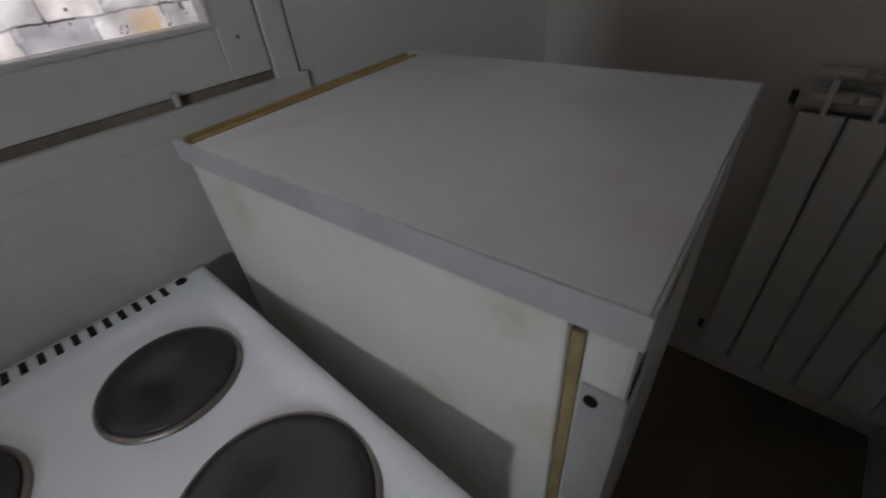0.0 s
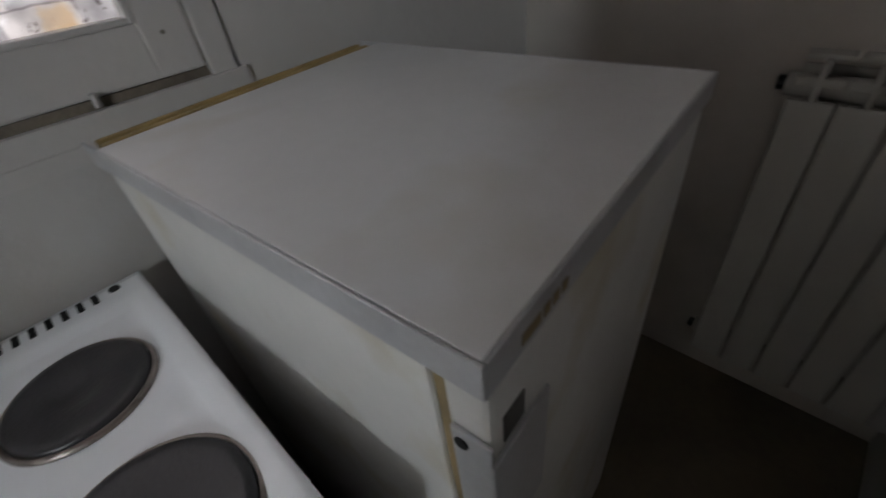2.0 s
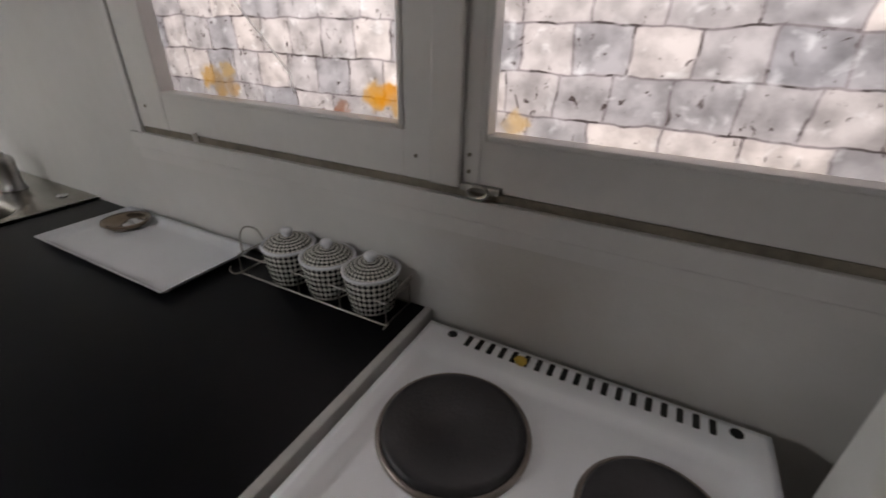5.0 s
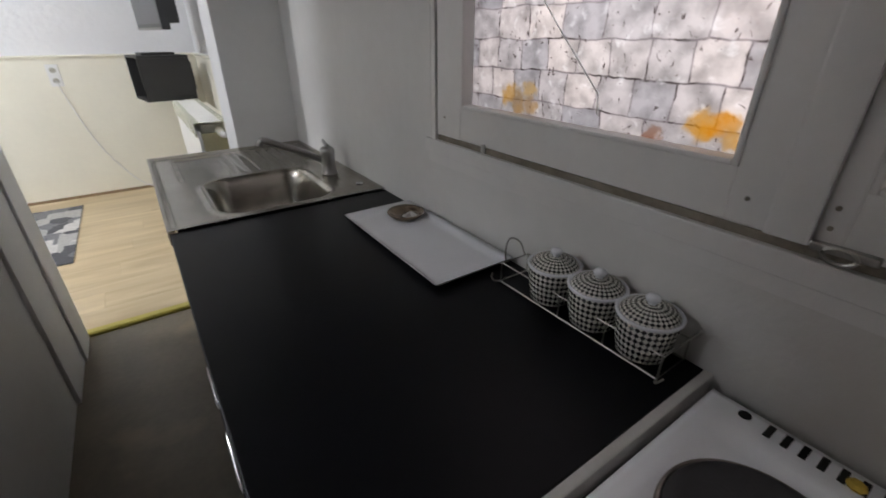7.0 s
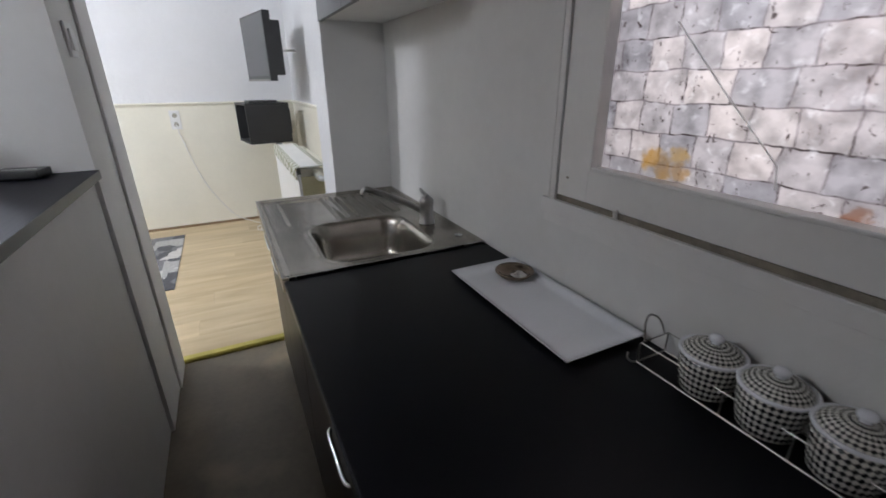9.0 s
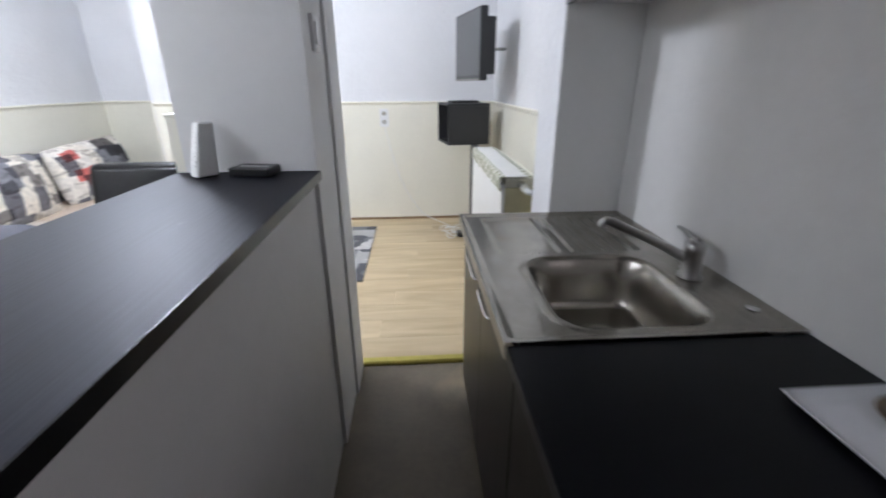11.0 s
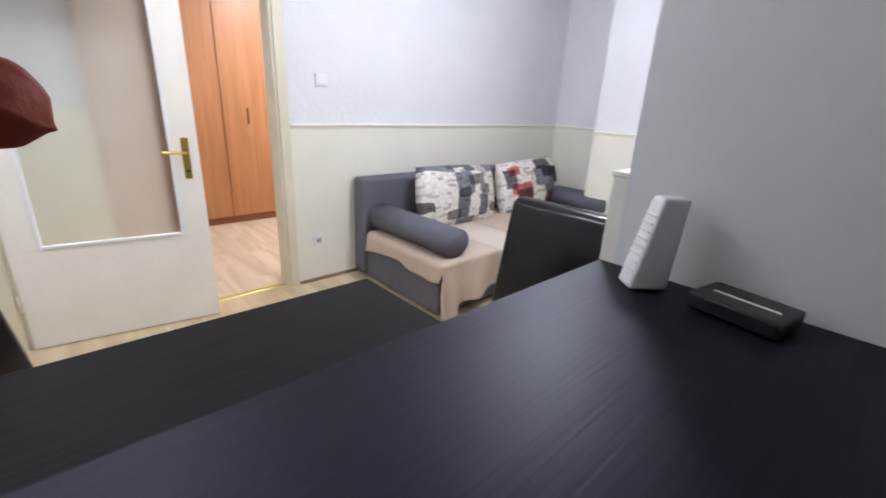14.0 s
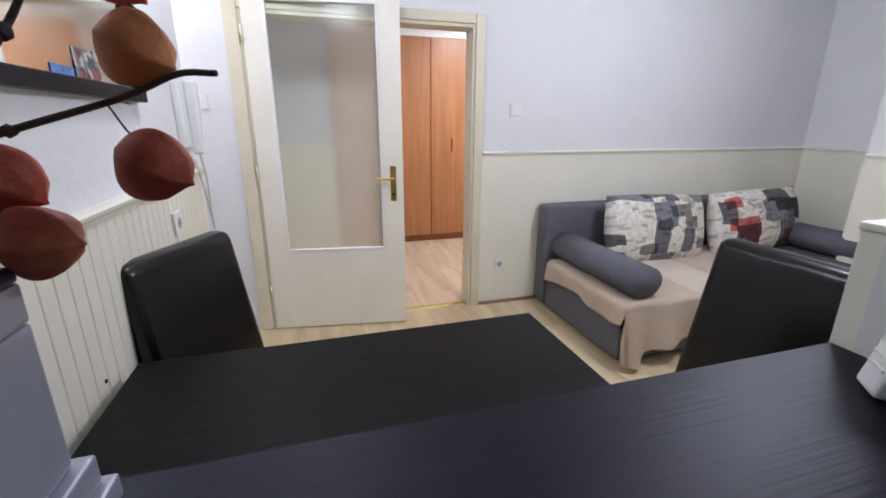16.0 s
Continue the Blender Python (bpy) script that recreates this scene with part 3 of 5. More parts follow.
def wall(name, boxes, material, label):
    bm = bmesh.new()
    for b in boxes:
        slab(*b, bm=bm)
    return setting(name, bm, material, label, "wall")


# west wall with the window opening y 1.20..2.79, z 1.085..2.25
wall("wall_west", [(-0.30, 0, -0.26, 1.20, -0.05, TOP), (-0.30, 0, 2.79, KNORTH, -0.05, TOP), (-0.30, 0, 1.20, 2.79, -0.05, 1.085), (-0.30, 0, 1.20, 2.79, 2.25, TOP)], WALL, "scuffed off-white painted kitchen wall below a window")
wall("wall_stub", [(0.002, 0.28, -0.258, 0, -0.05, TOP)], BARWALL, "off-white painted wall stub beside the sink")
# off-white wall, painted darker to stand for the dim end of the kitchen
wall("wall_north_kitchen", [(0.0, 1.13, KNORTH, KNORTH + 0.2, -0.05, TOP)], NORTHSHADED, "off-white wall behind a radiator, its shade painted in as dull beige")
wall("wall_east_kitchen", [(1.13, 1.50, NORTH + 0.14, KNORTH + 0.2, -0.05, TOP)], BARWALL, "dim grey-white kitchen wall")
wall("wall_bar", [(1.134, 1.46, 0.268, NORTH + 0.14, -0.05, 1.08)], BARWALL, "grey-white half wall under the breakfast bar")
# both lintels are out of view and limit the lamplight entering the kitchen
wall("wall_lintels", [(0.282, 1.095, -0.25, -0.002, 2.03, TOP), (1.134, 1.46, 0.268, NORTH + 0.138, 2.0, TOP)], BARWALL, "unseen grey-white lintels set over the doorway and the bar opening to limit lamplight")
wall("wall_post", [(1.12, 1.515, -0.25, 0.266, -0.05, TOP)], BARWALL, "grey-white full-height wall end beside the doorway")
wall("wall_west_living", [(-0.30, 0.03, FAR, -0.26, -0.05, TOP)], PLASTER, "white textured upper wall behind a television")
wall("wall_far", [(-0.30, 3.28, FAR - 0.2, FAR, -0.05, TOP)], PLASTER, "white textured wall over cream panelling")
wall("wall_south", [(3.28, EAST + 0.2, SOUTH - 0.2, SOUTH, -0.05, TOP), (3.08, 3.28, SOUTH, FAR - 0.2, -0.05, TOP)], PLASTER, "white textured wall beside the sofa")
wall("wall_east", [(EAST, EAST + 0.16, SOUTH, -0.145, -0.05, TOP), (EAST, EAST + 0.16, 1.31, 2.9, -0.05, TOP), (EAST, EAST + 0.16, -0.145, 1.31, 2.07, TOP)], PLASTER, "white textured wall with a doorway to the hall")
wall("wall_north_living", [(1.46, 3.42, NORTH, NORTH + 0.14, -0.05, TOP)], PLASTER, "bluish-white wall over beadboard panelling")
wall("wall_recess", [(3.22, 3.42, NORTH + 0.14, 2.9, -0.05, TOP), (3.42, EAST, 2.7, 2.9, -0.05, TOP)], PLASTER, "white wall of the entrance recess")
wall("wall_hall", [(4.28, 6.9, -1.9, -1.7, -0.05, TOP), (4.28, 6.9, 2.2, 2.4, -0.05, TOP), (6.72, 6.9, -1.7, 2.2, -0.05, TOP), (EAST + 0.16, EAST + 0.32, -1.7, -0.30, -0.05, TOP)], PLASTER, "white hall wall around the wardrobe")
wall("wall_hall_side", [(5.30, 5.50, 0.36, 2.2, -0.05, TOP)], PLASTER, "white hall wall with pale panelling")
setting("panelling_hall", slab(5.288, 5.298, 0.765, 2.198, ZL, 1.22), CREAM, "cream hall panelling", "wall panelling")
# wall strip that carries the wardrobe's warm bounce in its colour
setting("hall_wall_end", slab(5.284, 5.298, 0.362, 0.762, ZL, TOP - 0.01), HALLBOUNCE, "hall wall end, coloured pinkish beige for the wardrobe's bounce light", "wall")
bm = slab(-0.3, 6.9, -3.6, 3.82, TOP, TOP + 0.15)
setting("ceiling", bm, CEIL, "plain white painted ceiling", "ceiling")
bm = slab(-0.3, 1.50, -0.262, 3.82, -0.12, 0.0)
setting("floor_kitchen", bm, LINO, "worn brown vinyl floor in the narrow kitchen", "floor")
bm = slab(-0.3, EAST, SOUTH, -0.2625, -0.12, ZL - 0.012)
slab(1.502, EAST, -0.2625, 2.9, -0.12, ZL - 0.012, bm=bm)
living_floor = setting("floor_living", bm, LAMINATE, "pale oak laminate floor", "floor")
hall_floor = setting("floor_hall", slab(EAST, 6.9, -1.9, 2.4, -0.12, ZL - 0.012), HALLLAM, "pale laminate hall floor", "floor")

# threshold strip at the doorway, brass strip at the hall door
bm = extrude_profile([(-0.285, 0.0), (-0.238, 0.0), (-0.238, 0.013), (-0.246, 0.021), (-0.28, 0.022), (-0.287, 0.017)], "x", 0.28, 1.12)
setting("threshold_strip", bm, STRIP, "yellow brass threshold strip between vinyl and laminate", "trim")
bm = extrude_profile([(4.15, 0.0), (4.20, 0.0), (4.20, 0.019), (4.19, 0.023), (4.16, 0.023), (4.15, 0.019)], "y", -0.145, 1.31)
setting("door_threshold_strip", bm, STRIP, "thin brass strip in the hall doorway", "trim")
# thin slab over the stub: its lamplit face, put in as whiter paint
setting("lit_reveal_face", slab(0.2805, 0.284, -0.2575, -0.0015, 0.0, TOP), PLASTER, "thin whiter slab added as the lit face of the doorway reveal", "trim")
# jamb on the post
bm = slab(1.108, 1.12, -0.236, -0.03, 0.0, TOP, 0.004)
setting("trim_jamb", bm, BARWALL, "grey painted door jamb board", "trim")


# cream panelling with its dado moulding
def panelling(name, axis, at, a, b, out, lo=ZL, hi=DADO):
    t = 0.012 * out
    bm = slab(*((min(at, at + t), max(at, at + t), a, b) if axis == "y" else (a, b, min(at, at + t), max(at, at + t))), lo, hi - 0.03)
    setting(name, bm, CREAM, "cream gloss painted wall panelling", "wall panelling")
    o = out
    prof = [(at, hi - 0.035), (at + 0.016 * o, hi - 0.035), (at + 0.020 * o, hi - 0.022), (at + 0.028 * o, hi - 0.016), (at + 0.030 * o, hi - 0.006), (at + 0.022 * o, hi), (at, hi)]
    setting(name.replace("panelling", "dado"), extrude_profile(prof, axis, a, b), CREAM, "cream moulded dado rail", "trim")
    prof = [(at + 0.0125 * o, lo), (at + 0.028 * o, lo), (at + 0.026 * o, lo + 0.012), (at + 0.014 * o, lo + 0.022), (at + 0.0125 * o, lo + 0.022)]
    setting(name.replace("panelling", "baseboard"), extrude_profile(prof, axis, a, b), BASEB, "narrow brown quarter-round baseboard", "trim")


BASEB = mat("brown_baseboard", (0.22, 0.14, 0.07), 0.5, vary=0.2, scale=12)
panelling("panelling_east", "y", EAST, SOUTH + 0.002, -0.216, -1)
panelling("panelling_far", "x", FAR, 0.032, 3.268, 1)
panelling("panelling_south", "x", SOUTH, 3.294, EAST - 0.014, 1)
panelling("panelling_west", "y", 0.03, FAR + 0.032, -0.262, 1)
setting("panelling_jog", slab(3.28, 3.292, SOUTH + 0.03, FAR, ZL, DADO), CREAM, "cream panelled wall corner", "wall panelling")
# cladding and cap on the living side of the post
bm = slab(1.517, 1.545, -0.245, 0.262, ZL, 1.270)
slab(1.516, 1.549, -0.247, 0.264, 1.2705, 1.282, 0.003, bm=bm)
setting("panelling_post", bm, CREAM, "cream panel with a cap on the wall end", "wall panelling")


# ---- window ----
window = thing("window_1", (0, 2.0, 1.085), "old white double-casement window with stone-print film", "window", kind="structure")
for y0, y1 in ((1.205, 1.225), (2.742, 2.785)):
    part("window_frame", slab(-0.075, 0.004, y0, y1, 1.088, 2.245, 0.004), SASH, window)
part("window_frame", slab(-0.075, 0.004, 1.226, 2.741, 2.21, 2.245, 0.004), SASH, window)
part("window_sill", slab(-0.28, 0.007, 1.18, 2.80, 1.062, 1.0985, 0.003), SASH, window, "white painted ledge with grime along it")
part("apron", slab(0.0005, 0.0022, 1.19, 2.795, 1.036, 1.0615, 0.0008), SASH, window, "uneven painted strip under the ledge")
part("sill_joint", slab(-0.06, -0.003, 1.226, 2.741, 1.0988, 1.1118), GRIME, window, "dark grimy gap under the sashes")
for y0, y1, g0, g1 in ((1.228, 2.020, 1.326, 1.932), (2.026, 2.739, 2.064, 2.672)):
    bm = slab(-0.05, 0.000, y0, g0, 1.1125, 2.205, 0.004)
    slab(-0.05, 0.000, g1, y1, 1.1125, 2.205, 0.004, bm=bm)
    slab(-0.05, -0.001, g0 - 0.002, g1 + 0.002, 1.1125, 1.190, 0.004, bm=bm)
    slab(-0.05, -0.001, g0 - 0.002, g1 + 0.002, 2.10, 2.205, 0.004, bm=bm)
    sash = part("sash", bm, SASH, window)
    bm = bmesh.new()
    for a in ((g0 - 0.001, g0 + 0.008, 1.187, 2.103), (g1 - 0.008, g1 + 0.001, 1.187, 2.103), (g0 + 0.008, g1 - 0.008, 1.187, 1.196), (g0 + 0.008, g1 - 0.008, 2.094, 2.103)):
        slab(-0.030, 0.003, *a, 0.003, bm=bm)
    part("glazing_bead", bm, SASH, sash)
    pane = part("pane", slab(-0.034, -0.031, g0, g1, 1.1905, 2.0995), FILM, sash, "glass with pale stone-print film and orange leaves")
    pane.visible_shadow = True
part("sash_gap", slab(-0.06, -0.002, 2.7392, 2.7418, 1.112, 2.20), GRIME, window, "dark narrow gap beside the sash")
# meeting stile cover, latch, hinge bits
part("astragal", slab(0.001, 0.012, 1.985, 2.035, 1.115, 2.20, 0.004), SASH, window)
bm = slab(-0.004, 0.010, 2.035, 2.100, 1.1125, 1.123, 0.003)
tube([(0.012, 2.066 + 0.016 * math.cos(k * math.pi / 8), 1.114 + 0.009 * math.sin(k * math.pi / 8)) for k in range(17)], 0.003, 6, bm)
part("latch", bm, DULLCHROME, window, "tarnished metal latch ring")
part("hinge_pin", tube([(0.004, 1.42, 1.103), (0.006, 1.42, 1.121)], 0.005, 8), SASH, window)
part("hinge_pin", tube([(0.004, 2.58, 1.103), (0.006, 2.58, 1.121)], 0.005, 8), SASH, window)
for y, z in ((2.046, 1.165), (2.046, 1.140), (1.955, 1.150), (2.700, 1.170), (1.262, 1.160)):
    part("screw_head", tube([(-0.004, y, z), (0.0022, y, z)], 0.0030, 10), GRIME, window, "small dark painted-over screw")
part("scratch", tube([(-0.0295, 1.465, 1.471), (-0.0295, 1.57, 1.360), (-0.0295, 1.678, 1.252), (-0.0295, 1.684, 1.216)], 0.0014, 5), SCRATCHPAINT, window, "thin bright scratch in the film")

# ---- kitchen units ----
def bar_handle(x, y0, y1, z, parent):
    pts = arc([(x - 0.022, y0, z), (x, y0 + 0.006, z), (x + 0.002, (y0 + y1) / 2, z), (x, y1 - 0.006, z), (x - 0.022, y1, z)], 5)
    part("handle", tube(pts, 0.0045, 8), CHROME, parent, "chrome bar handle", True)


def base_unit(y0, y1, doors, handles, label):
    u = thing("base_cabinet", (0.3, (y0 + y1) / 2, 0), label, "kitchen cabinet", "base cabinets along the window wall")
    bm = bmesh.new()
    slab(0.03, 0.60, y0 + 0.001, y0 + 0.018, 0.10, 0.838, bm=bm)
    slab(0.03, 0.60, y1 - 0.018, y1 - 0.001, 0.10, 0.838, bm=bm)
    slab(0.03, 0.60, y0 + 0.018, y1 - 0.018, 0.10, 0.118, bm=bm)
    slab(0.03, 0.042, y0 + 0.018, y1 - 0.018, 0.118, 0.838, bm=bm)
    slab(0.52, 0.598, y0 + 0.018, y1 - 0.018, 0.80, 0.838, bm=bm)
    part("body", bm, DARKFRONT, u)
    part("plinth", slab(0.535, 0.55, y0 + 0.001, y1 - 0.001, 0.0, 0.099), DARKFRONT, u)
    for (a, b), (h0, h1) in zip(doors, handles):
        d = part("door", slab(0.602, 0.620, a + 0.002, b - 0.002, 0.105, 0.833, 0.002), DARKFRONT, u)
        bar_handle(0.640, h0, h1, 0.795, d)
    return u


base_unit(0.004, 0.900, ((0.004, 0.450), (0.450, 0.900)), ((0.235, 0.43), (0.505, 0.665)), "dark wenge two-door base cabinet under the sink")
base_unit(0.902, 1.560, ((0.902, 1.560),), ((1.41, 1.54),), "dark wenge base cabinet under the black worktop")
base_unit(1.561, 1.974, ((1.561, 1.974),), ((1.585, 1.715),), "dark wenge base cabinet beside the cooker")
wt = thing("worktop", (0.32, 1.44, 0.84), "matt black laminate worktop on the base cabinets", "worktop")
part("slab", slab(0.001, 0.640, 0.906, 1.974, 0.840, 0.873, 0.003), BLACKTOP, wt)
part("front_edge", slab(0.6402, 0.6418, 0.908, 1.972, 0.843, 0.870), BLACKPLASTIC, wt, "black edge band")
tagged(part("worktop_end_strip", slab(0.004, 0.642, 1.975, 1.990, 0.838, 0.876, 0.003), WHITEEDGE), "grey-white edging strip at the worktop end beside the cooker", "edging strip")

# sink: a pressed sheet with basin and ribbed drainer
def sink_height(x, y):
    z = 0.0
    ex, ey = min(x - 0.002, 0.646 - x), min(y - 0.002, 0.905 - y)
    if min(ex, ey) < 0.018:
        z += 0.007
    if x < 0.08 and min(ex, ey) >= 0.018:
        z += 0.002
    # basin, a rounded rectangle
    cx, cy, hx, hy, r = 0.325, 0.660, 0.180, 0.200, 0.085
    dx, dy = max(abs(x - cx) - hx + r, 0), max(abs(y - cy) - hy + r, 0)
    d = math.hypot(dx, dy) - r
    if d < 0:
        k = min(1.0, -d / 0.055)
        z -= 0.145 * (k * k * (3 - 2 * k)) + 0.006 * max(0, 1 - math.hypot(x - cx, y - cy) / 0.06)
    elif d < 0.016:
        z += 0.003
    # drainer with ribs along y
    if 0.10 < x < 0.56 and 0.055 < y < 0.415:
        z -= 0.006
        if x < 0.40:
            z += 0.0075 * max(0.0, math.cos((x - 0.11) * 2 * math.pi / 0.042))
    return z


sink = thing("kitchen_sink", (0.32, 0.45, 0.84), "stainless steel inset sink with a ribbed drainer, worn", "sink")
bm = bmesh.new()
NX, NY = 93, 129
grid = [[bm.verts.new((0.002 + 0.644 * i / (NX - 1), 0.002 + 0.903 * j / (NY - 1), 0.873 + sink_height(0.002 + 0.644 * i / (NX - 1), 0.002 + 0.903 * j / (NY - 1)))) for j in range(NY)] for i in range(NX)]
for i in range(NX - 1):
    for j in range(NY - 1):
        bm.faces.new((grid[i][j], grid[i + 1][j], grid[i + 1][j + 1], grid[i][j + 1]))
bmesh.ops.smooth_vert(bm, verts=bm.verts[:], factor=0.4, use_axis_x=False, use_axis_y=False, use_axis_z=True)
part("sink_top", bm, STEEL, sink, smooth=True)
part("rim", slab(0.628, 0.646, 0.002, 0.905, 0.838, 0.873, 0.003), EDGEBAND, sink, "worn pale edge under the steel rim")
part("rim", slab(0.002, 0.628, 0.002, 0.012, 0.838, 0.876, 0.002), STEEL, sink)
part("drain", lathe([(0.0, 0.001), (0.012, 0.001), (0.014, 0.004), (0.034, 0.005), (0.038, 0.001), (0.038, -0.004)], (0.325, 0.66, 0.724), 24), CHROME, sink, "steel drain ring", True)
part("drain_plug", lathe([(0.0, 0.012), (0.006, 0.011), (0.008, 0.004), (0.022, 0.003), (0.024, 0.0)], (0.325, 0.66, 0.728), 20), BLACKPLASTIC, sink, "dark drain stopper", True)
part("overflow", lathe([(0.0, 0.0), (0.012, 0.0), (0.014, -0.003)], (0.045, 0.80, 0.879), 20), CHROME, sink, "", True)

tap = thing("mixer_tap", (0.085, 0.62, 0.875), "chrome lever mixer tap with a swivel spout on the sink", "tap")
part("body", lathe([(0.030, 0.0), (0.030, 0.006), (0.026, 0.012), (0.025, 0.066), (0.027, 0.074), (0.027, 0.090), (0.019, 0.100), (0.0, 0.103)], (0.085, 0.62, 0.875), 24), TAPMETAL, tap, "", True)
part("spout", tube(arc([(0.09, 0.615, 0.915), (0.15, 0.580, 0.950), (0.22, 0.545, 0.980), (0.275, 0.515, 1.002), (0.290, 0.508, 0.996), (0.293, 0.507, 0.984)], 5), 0.0120, 10), TAPMETAL, tap, "long chrome spout", True)
part("lever", tube(arc([(0.083, 0.625, 0.975), (0.078, 0.585, 0.978), (0.064, 0.53, 0.976), (0.050, 0.485, 0.970)], 4), 0.0095, 8, None, 0.6), TAPMETAL, tap, "", True)

# upper cabinet
up = thing("wall_cabinet", (0.15, 0.40, 1.62), "dark grey fronted wall cabinet over the sink", "kitchen cabinet")
part("body", slab(0.002, 0.270, 0.003, 0.80, 1.618, 2.32, 0.002), BARWALL, up)
for a, b in ((0.003, 0.400), (0.402, 0.80)):
    part("door", slab(0.272, 0.290, a, b, 1.611, 2.32, 0.002), DARKGREY, up)
part("edge", slab(0.05, 0.06, 0.80, 0.803, 1.64, 2.30), BARWALL, up)

# ---- cooker ----
cook = thing("cooker", (0.32, 2.255, 0), "white enamel four-plate electric cooker beside the freezer", "cooker")
part("body", slab(0.045, 0.60, 2.008, 2.500, 0.05, 0.838, 0.006), ENAMEL, cook)
bm = bmesh.new()
HX, HY = 60, 50


def hob_height(x, y):
    e = min(x - 0.085, 0.60 - x, y - 2.03, 2.478 - y)
    k = max(0.0, min(1.0, e / 0.014))
    return -0.007 * k * k * (3 - 2 * k)


hg = [[bm.verts.new((0.030 + 0.595 * i / HX, 2.002 + 0.500 * j / HY, 0.871 + hob_height(0.030 + 0.595 * i / HX, 2.002 + 0.500 * j / HY))) for j in range(HY + 1)] for i in range(HX + 1)]
for i in range(HX):
    for j in range(HY):
        bm.faces.new((hg[i][j], hg[i + 1][j], hg[i + 1][j + 1], hg[i][j + 1]))
rim = [hg[i][0] for i in range(HX + 1)] + [hg[HX][j] for j in range(1, HY + 1)] + [hg[i][HY] for i in range(HX - 1, -1, -1)] + [hg[0][j] for j in range(HY - 1, 0, -1)]
low = [bm.verts.new((v.co.x, v.co.y, 0.839)) for v in rim]
for i in range(len(rim)):
    j = (i + 1) % len(rim)
    bm.faces.new((rim[i], rim[j], low[j], low[i]))
bmesh.ops.recalc_face_normals(bm, faces=bm.faces[:])
part("hob_top", bm, ENAMEL, cook, smooth=True)
for k in range(19):
    y = 2.083 + k * (2.435 - 2.083) / 18
    part("vent_slot", slab(0.036, 0.062, y - 0.0042, y + 0.0042, 0.8665, 0.8722, 0.001), SLOT, cook)
for y in (2.052, 2.462):
    part("screw_hole", lathe([(0.0, 0.0), (0.008, 0.0), (0.0085, -0.004)], (0.046, y, 0.8726), 16), SLOT, cook)
for x, y, r in ((0.212, 2.136, 0.094), (0.219, 2.378, 0.077), (0.455, 2.382, 0.092), (0.450, 2.138, 0.077)):
    z = 0.8645
    p = part("hotplate", lathe([(0.0, 0.006), (0.020, 0.006), (0.024, 0.0085), (r - 0.012, 0.0105), (r - 0.004, 0.010), (r, 0.006), (r, 0.0)] if r < 0.08 else [(0.0, 0.0095), (0.027, 0.0095), (0.029, 0.0105), (r - 0.012, 0.0115), (r - 0.004, 0.011), (r, 0.006), (r, 0.0)], (x, y, z), 48), IRON, cook, "black cast-iron hotplate", True)
    part("ring", lathe([(r + 0.0005, 0.0), (r + 0.0005, 0.005), (r + 0.003, 0.006), (r + 0.006, 0.003), (r + 0.007, 0.0)], (x, y, z), 48), RINGSTEEL, p, "worn steel plate ring", True)
part("control_panel", slab(0.602, 0.622, 2.008, 2.500, 0.735, 0.835, 0.004), ENAMEL, cook)
part("oven_door", slab(0.602, 0.618, 2.012, 2.496, 0.20, 0.725, 0.006), ENAMEL, cook)
part("drawer", slab(0.602, 0.616, 2.012, 2.496, 0.06, 0.19, 0.006), ENAMEL, cook)
part("handle", tube(arc([(0.618, 2.05, 0.68), (0.645, 2.06, 0.68), (0.645, 2.45, 0.68), (0.618, 2.46, 0.68)], 4), 0.007), CHROME, cook)
for k in range(5):
    part("knob", tube([(0.6225, 2.06 + k * 0.095, 0.785), (0.642, 2.06 + k * 0.095, 0.785)], 0.017, 16), BLACKPLASTIC, cook)
for y in (2.03, 2.47):
    for x in (0.07, 0.57):
        part("foot", lathe([(0.018, 0.0), (0.018, 0.04), (0.012, 0.05), (0.0, 0.051)], (x, y, 0.0), 12), BLACKPLASTIC, cook)
crumb = lathe([(0.0, 0.007), (0.006, 0.006), (0.010, 0.003), (0.009, 0.0), (0.0, 0.0)], (0.055, 2.172, 0.8725), 9)
for v in crumb.verts:
    v.co += Vector((noise.noise(v.co * 90) * 0.004, noise.noise(v.co * 70 + Vector((3, 0, 0))) * 0.005, 0))
tagged(part("food_crumb", crumb, mat("yellow_crumb", (0.62, 0.42, 0.06), 0.6, vary=0.3, scale=60)), "small yellow crumb on the cooker's back vent", "crumb")
# ---- freezer ----
fz = thing("freezer", (0.38, 2.755, 0), "old white under-counter freezer with a worn laminate lid", "freezer")
part("body", slab(0.062, 0.628, 2.540, 3.004, 0.03, 1.049, 0.004), FREEZER, fz)
part("lid", slab(0.108, 0.6795, 2.5355, 3.0095, 1.050, 1.0832, 0.0015), FREEZERTOP, fz, "white laminate lid panel")
bm = slab(0.058, 0.683, 2.5315, 2.535, 1.053, 1.0835, 0.0012)
slab(0.680, 0.683, 2.5355, 3.013, 1.053, 1.0835, 0.0012, bm=bm)
slab(0.058, 0.6795, 3.010, 3.013, 1.053, 1.0835, 0.001, bm=bm)
part("lid_trim", bm, GREYTRIM, fz, "grey metal edge trim")
for k in range(4):
    part("back_grille", slab(0.060 + k * 0.0120, 0.0695 + k * 0.0120, 2.5445, 2.999, 1.062, 1.0815 - (k % 2) * 0.004, 0.003), YELLOWED, fz, "yellowed plastic back trim")
part("gasket", slab(0.629, 0.641, 2.544, 3.000, 0.05, 1.034, 0.002), GASKET, fz, "brown aged door gasket")
dr = part("door", slab(0.642, 0.679, 2.540, 3.004, 0.04, 1.046, 0.005), FREEZER, fz, "white freezer door")
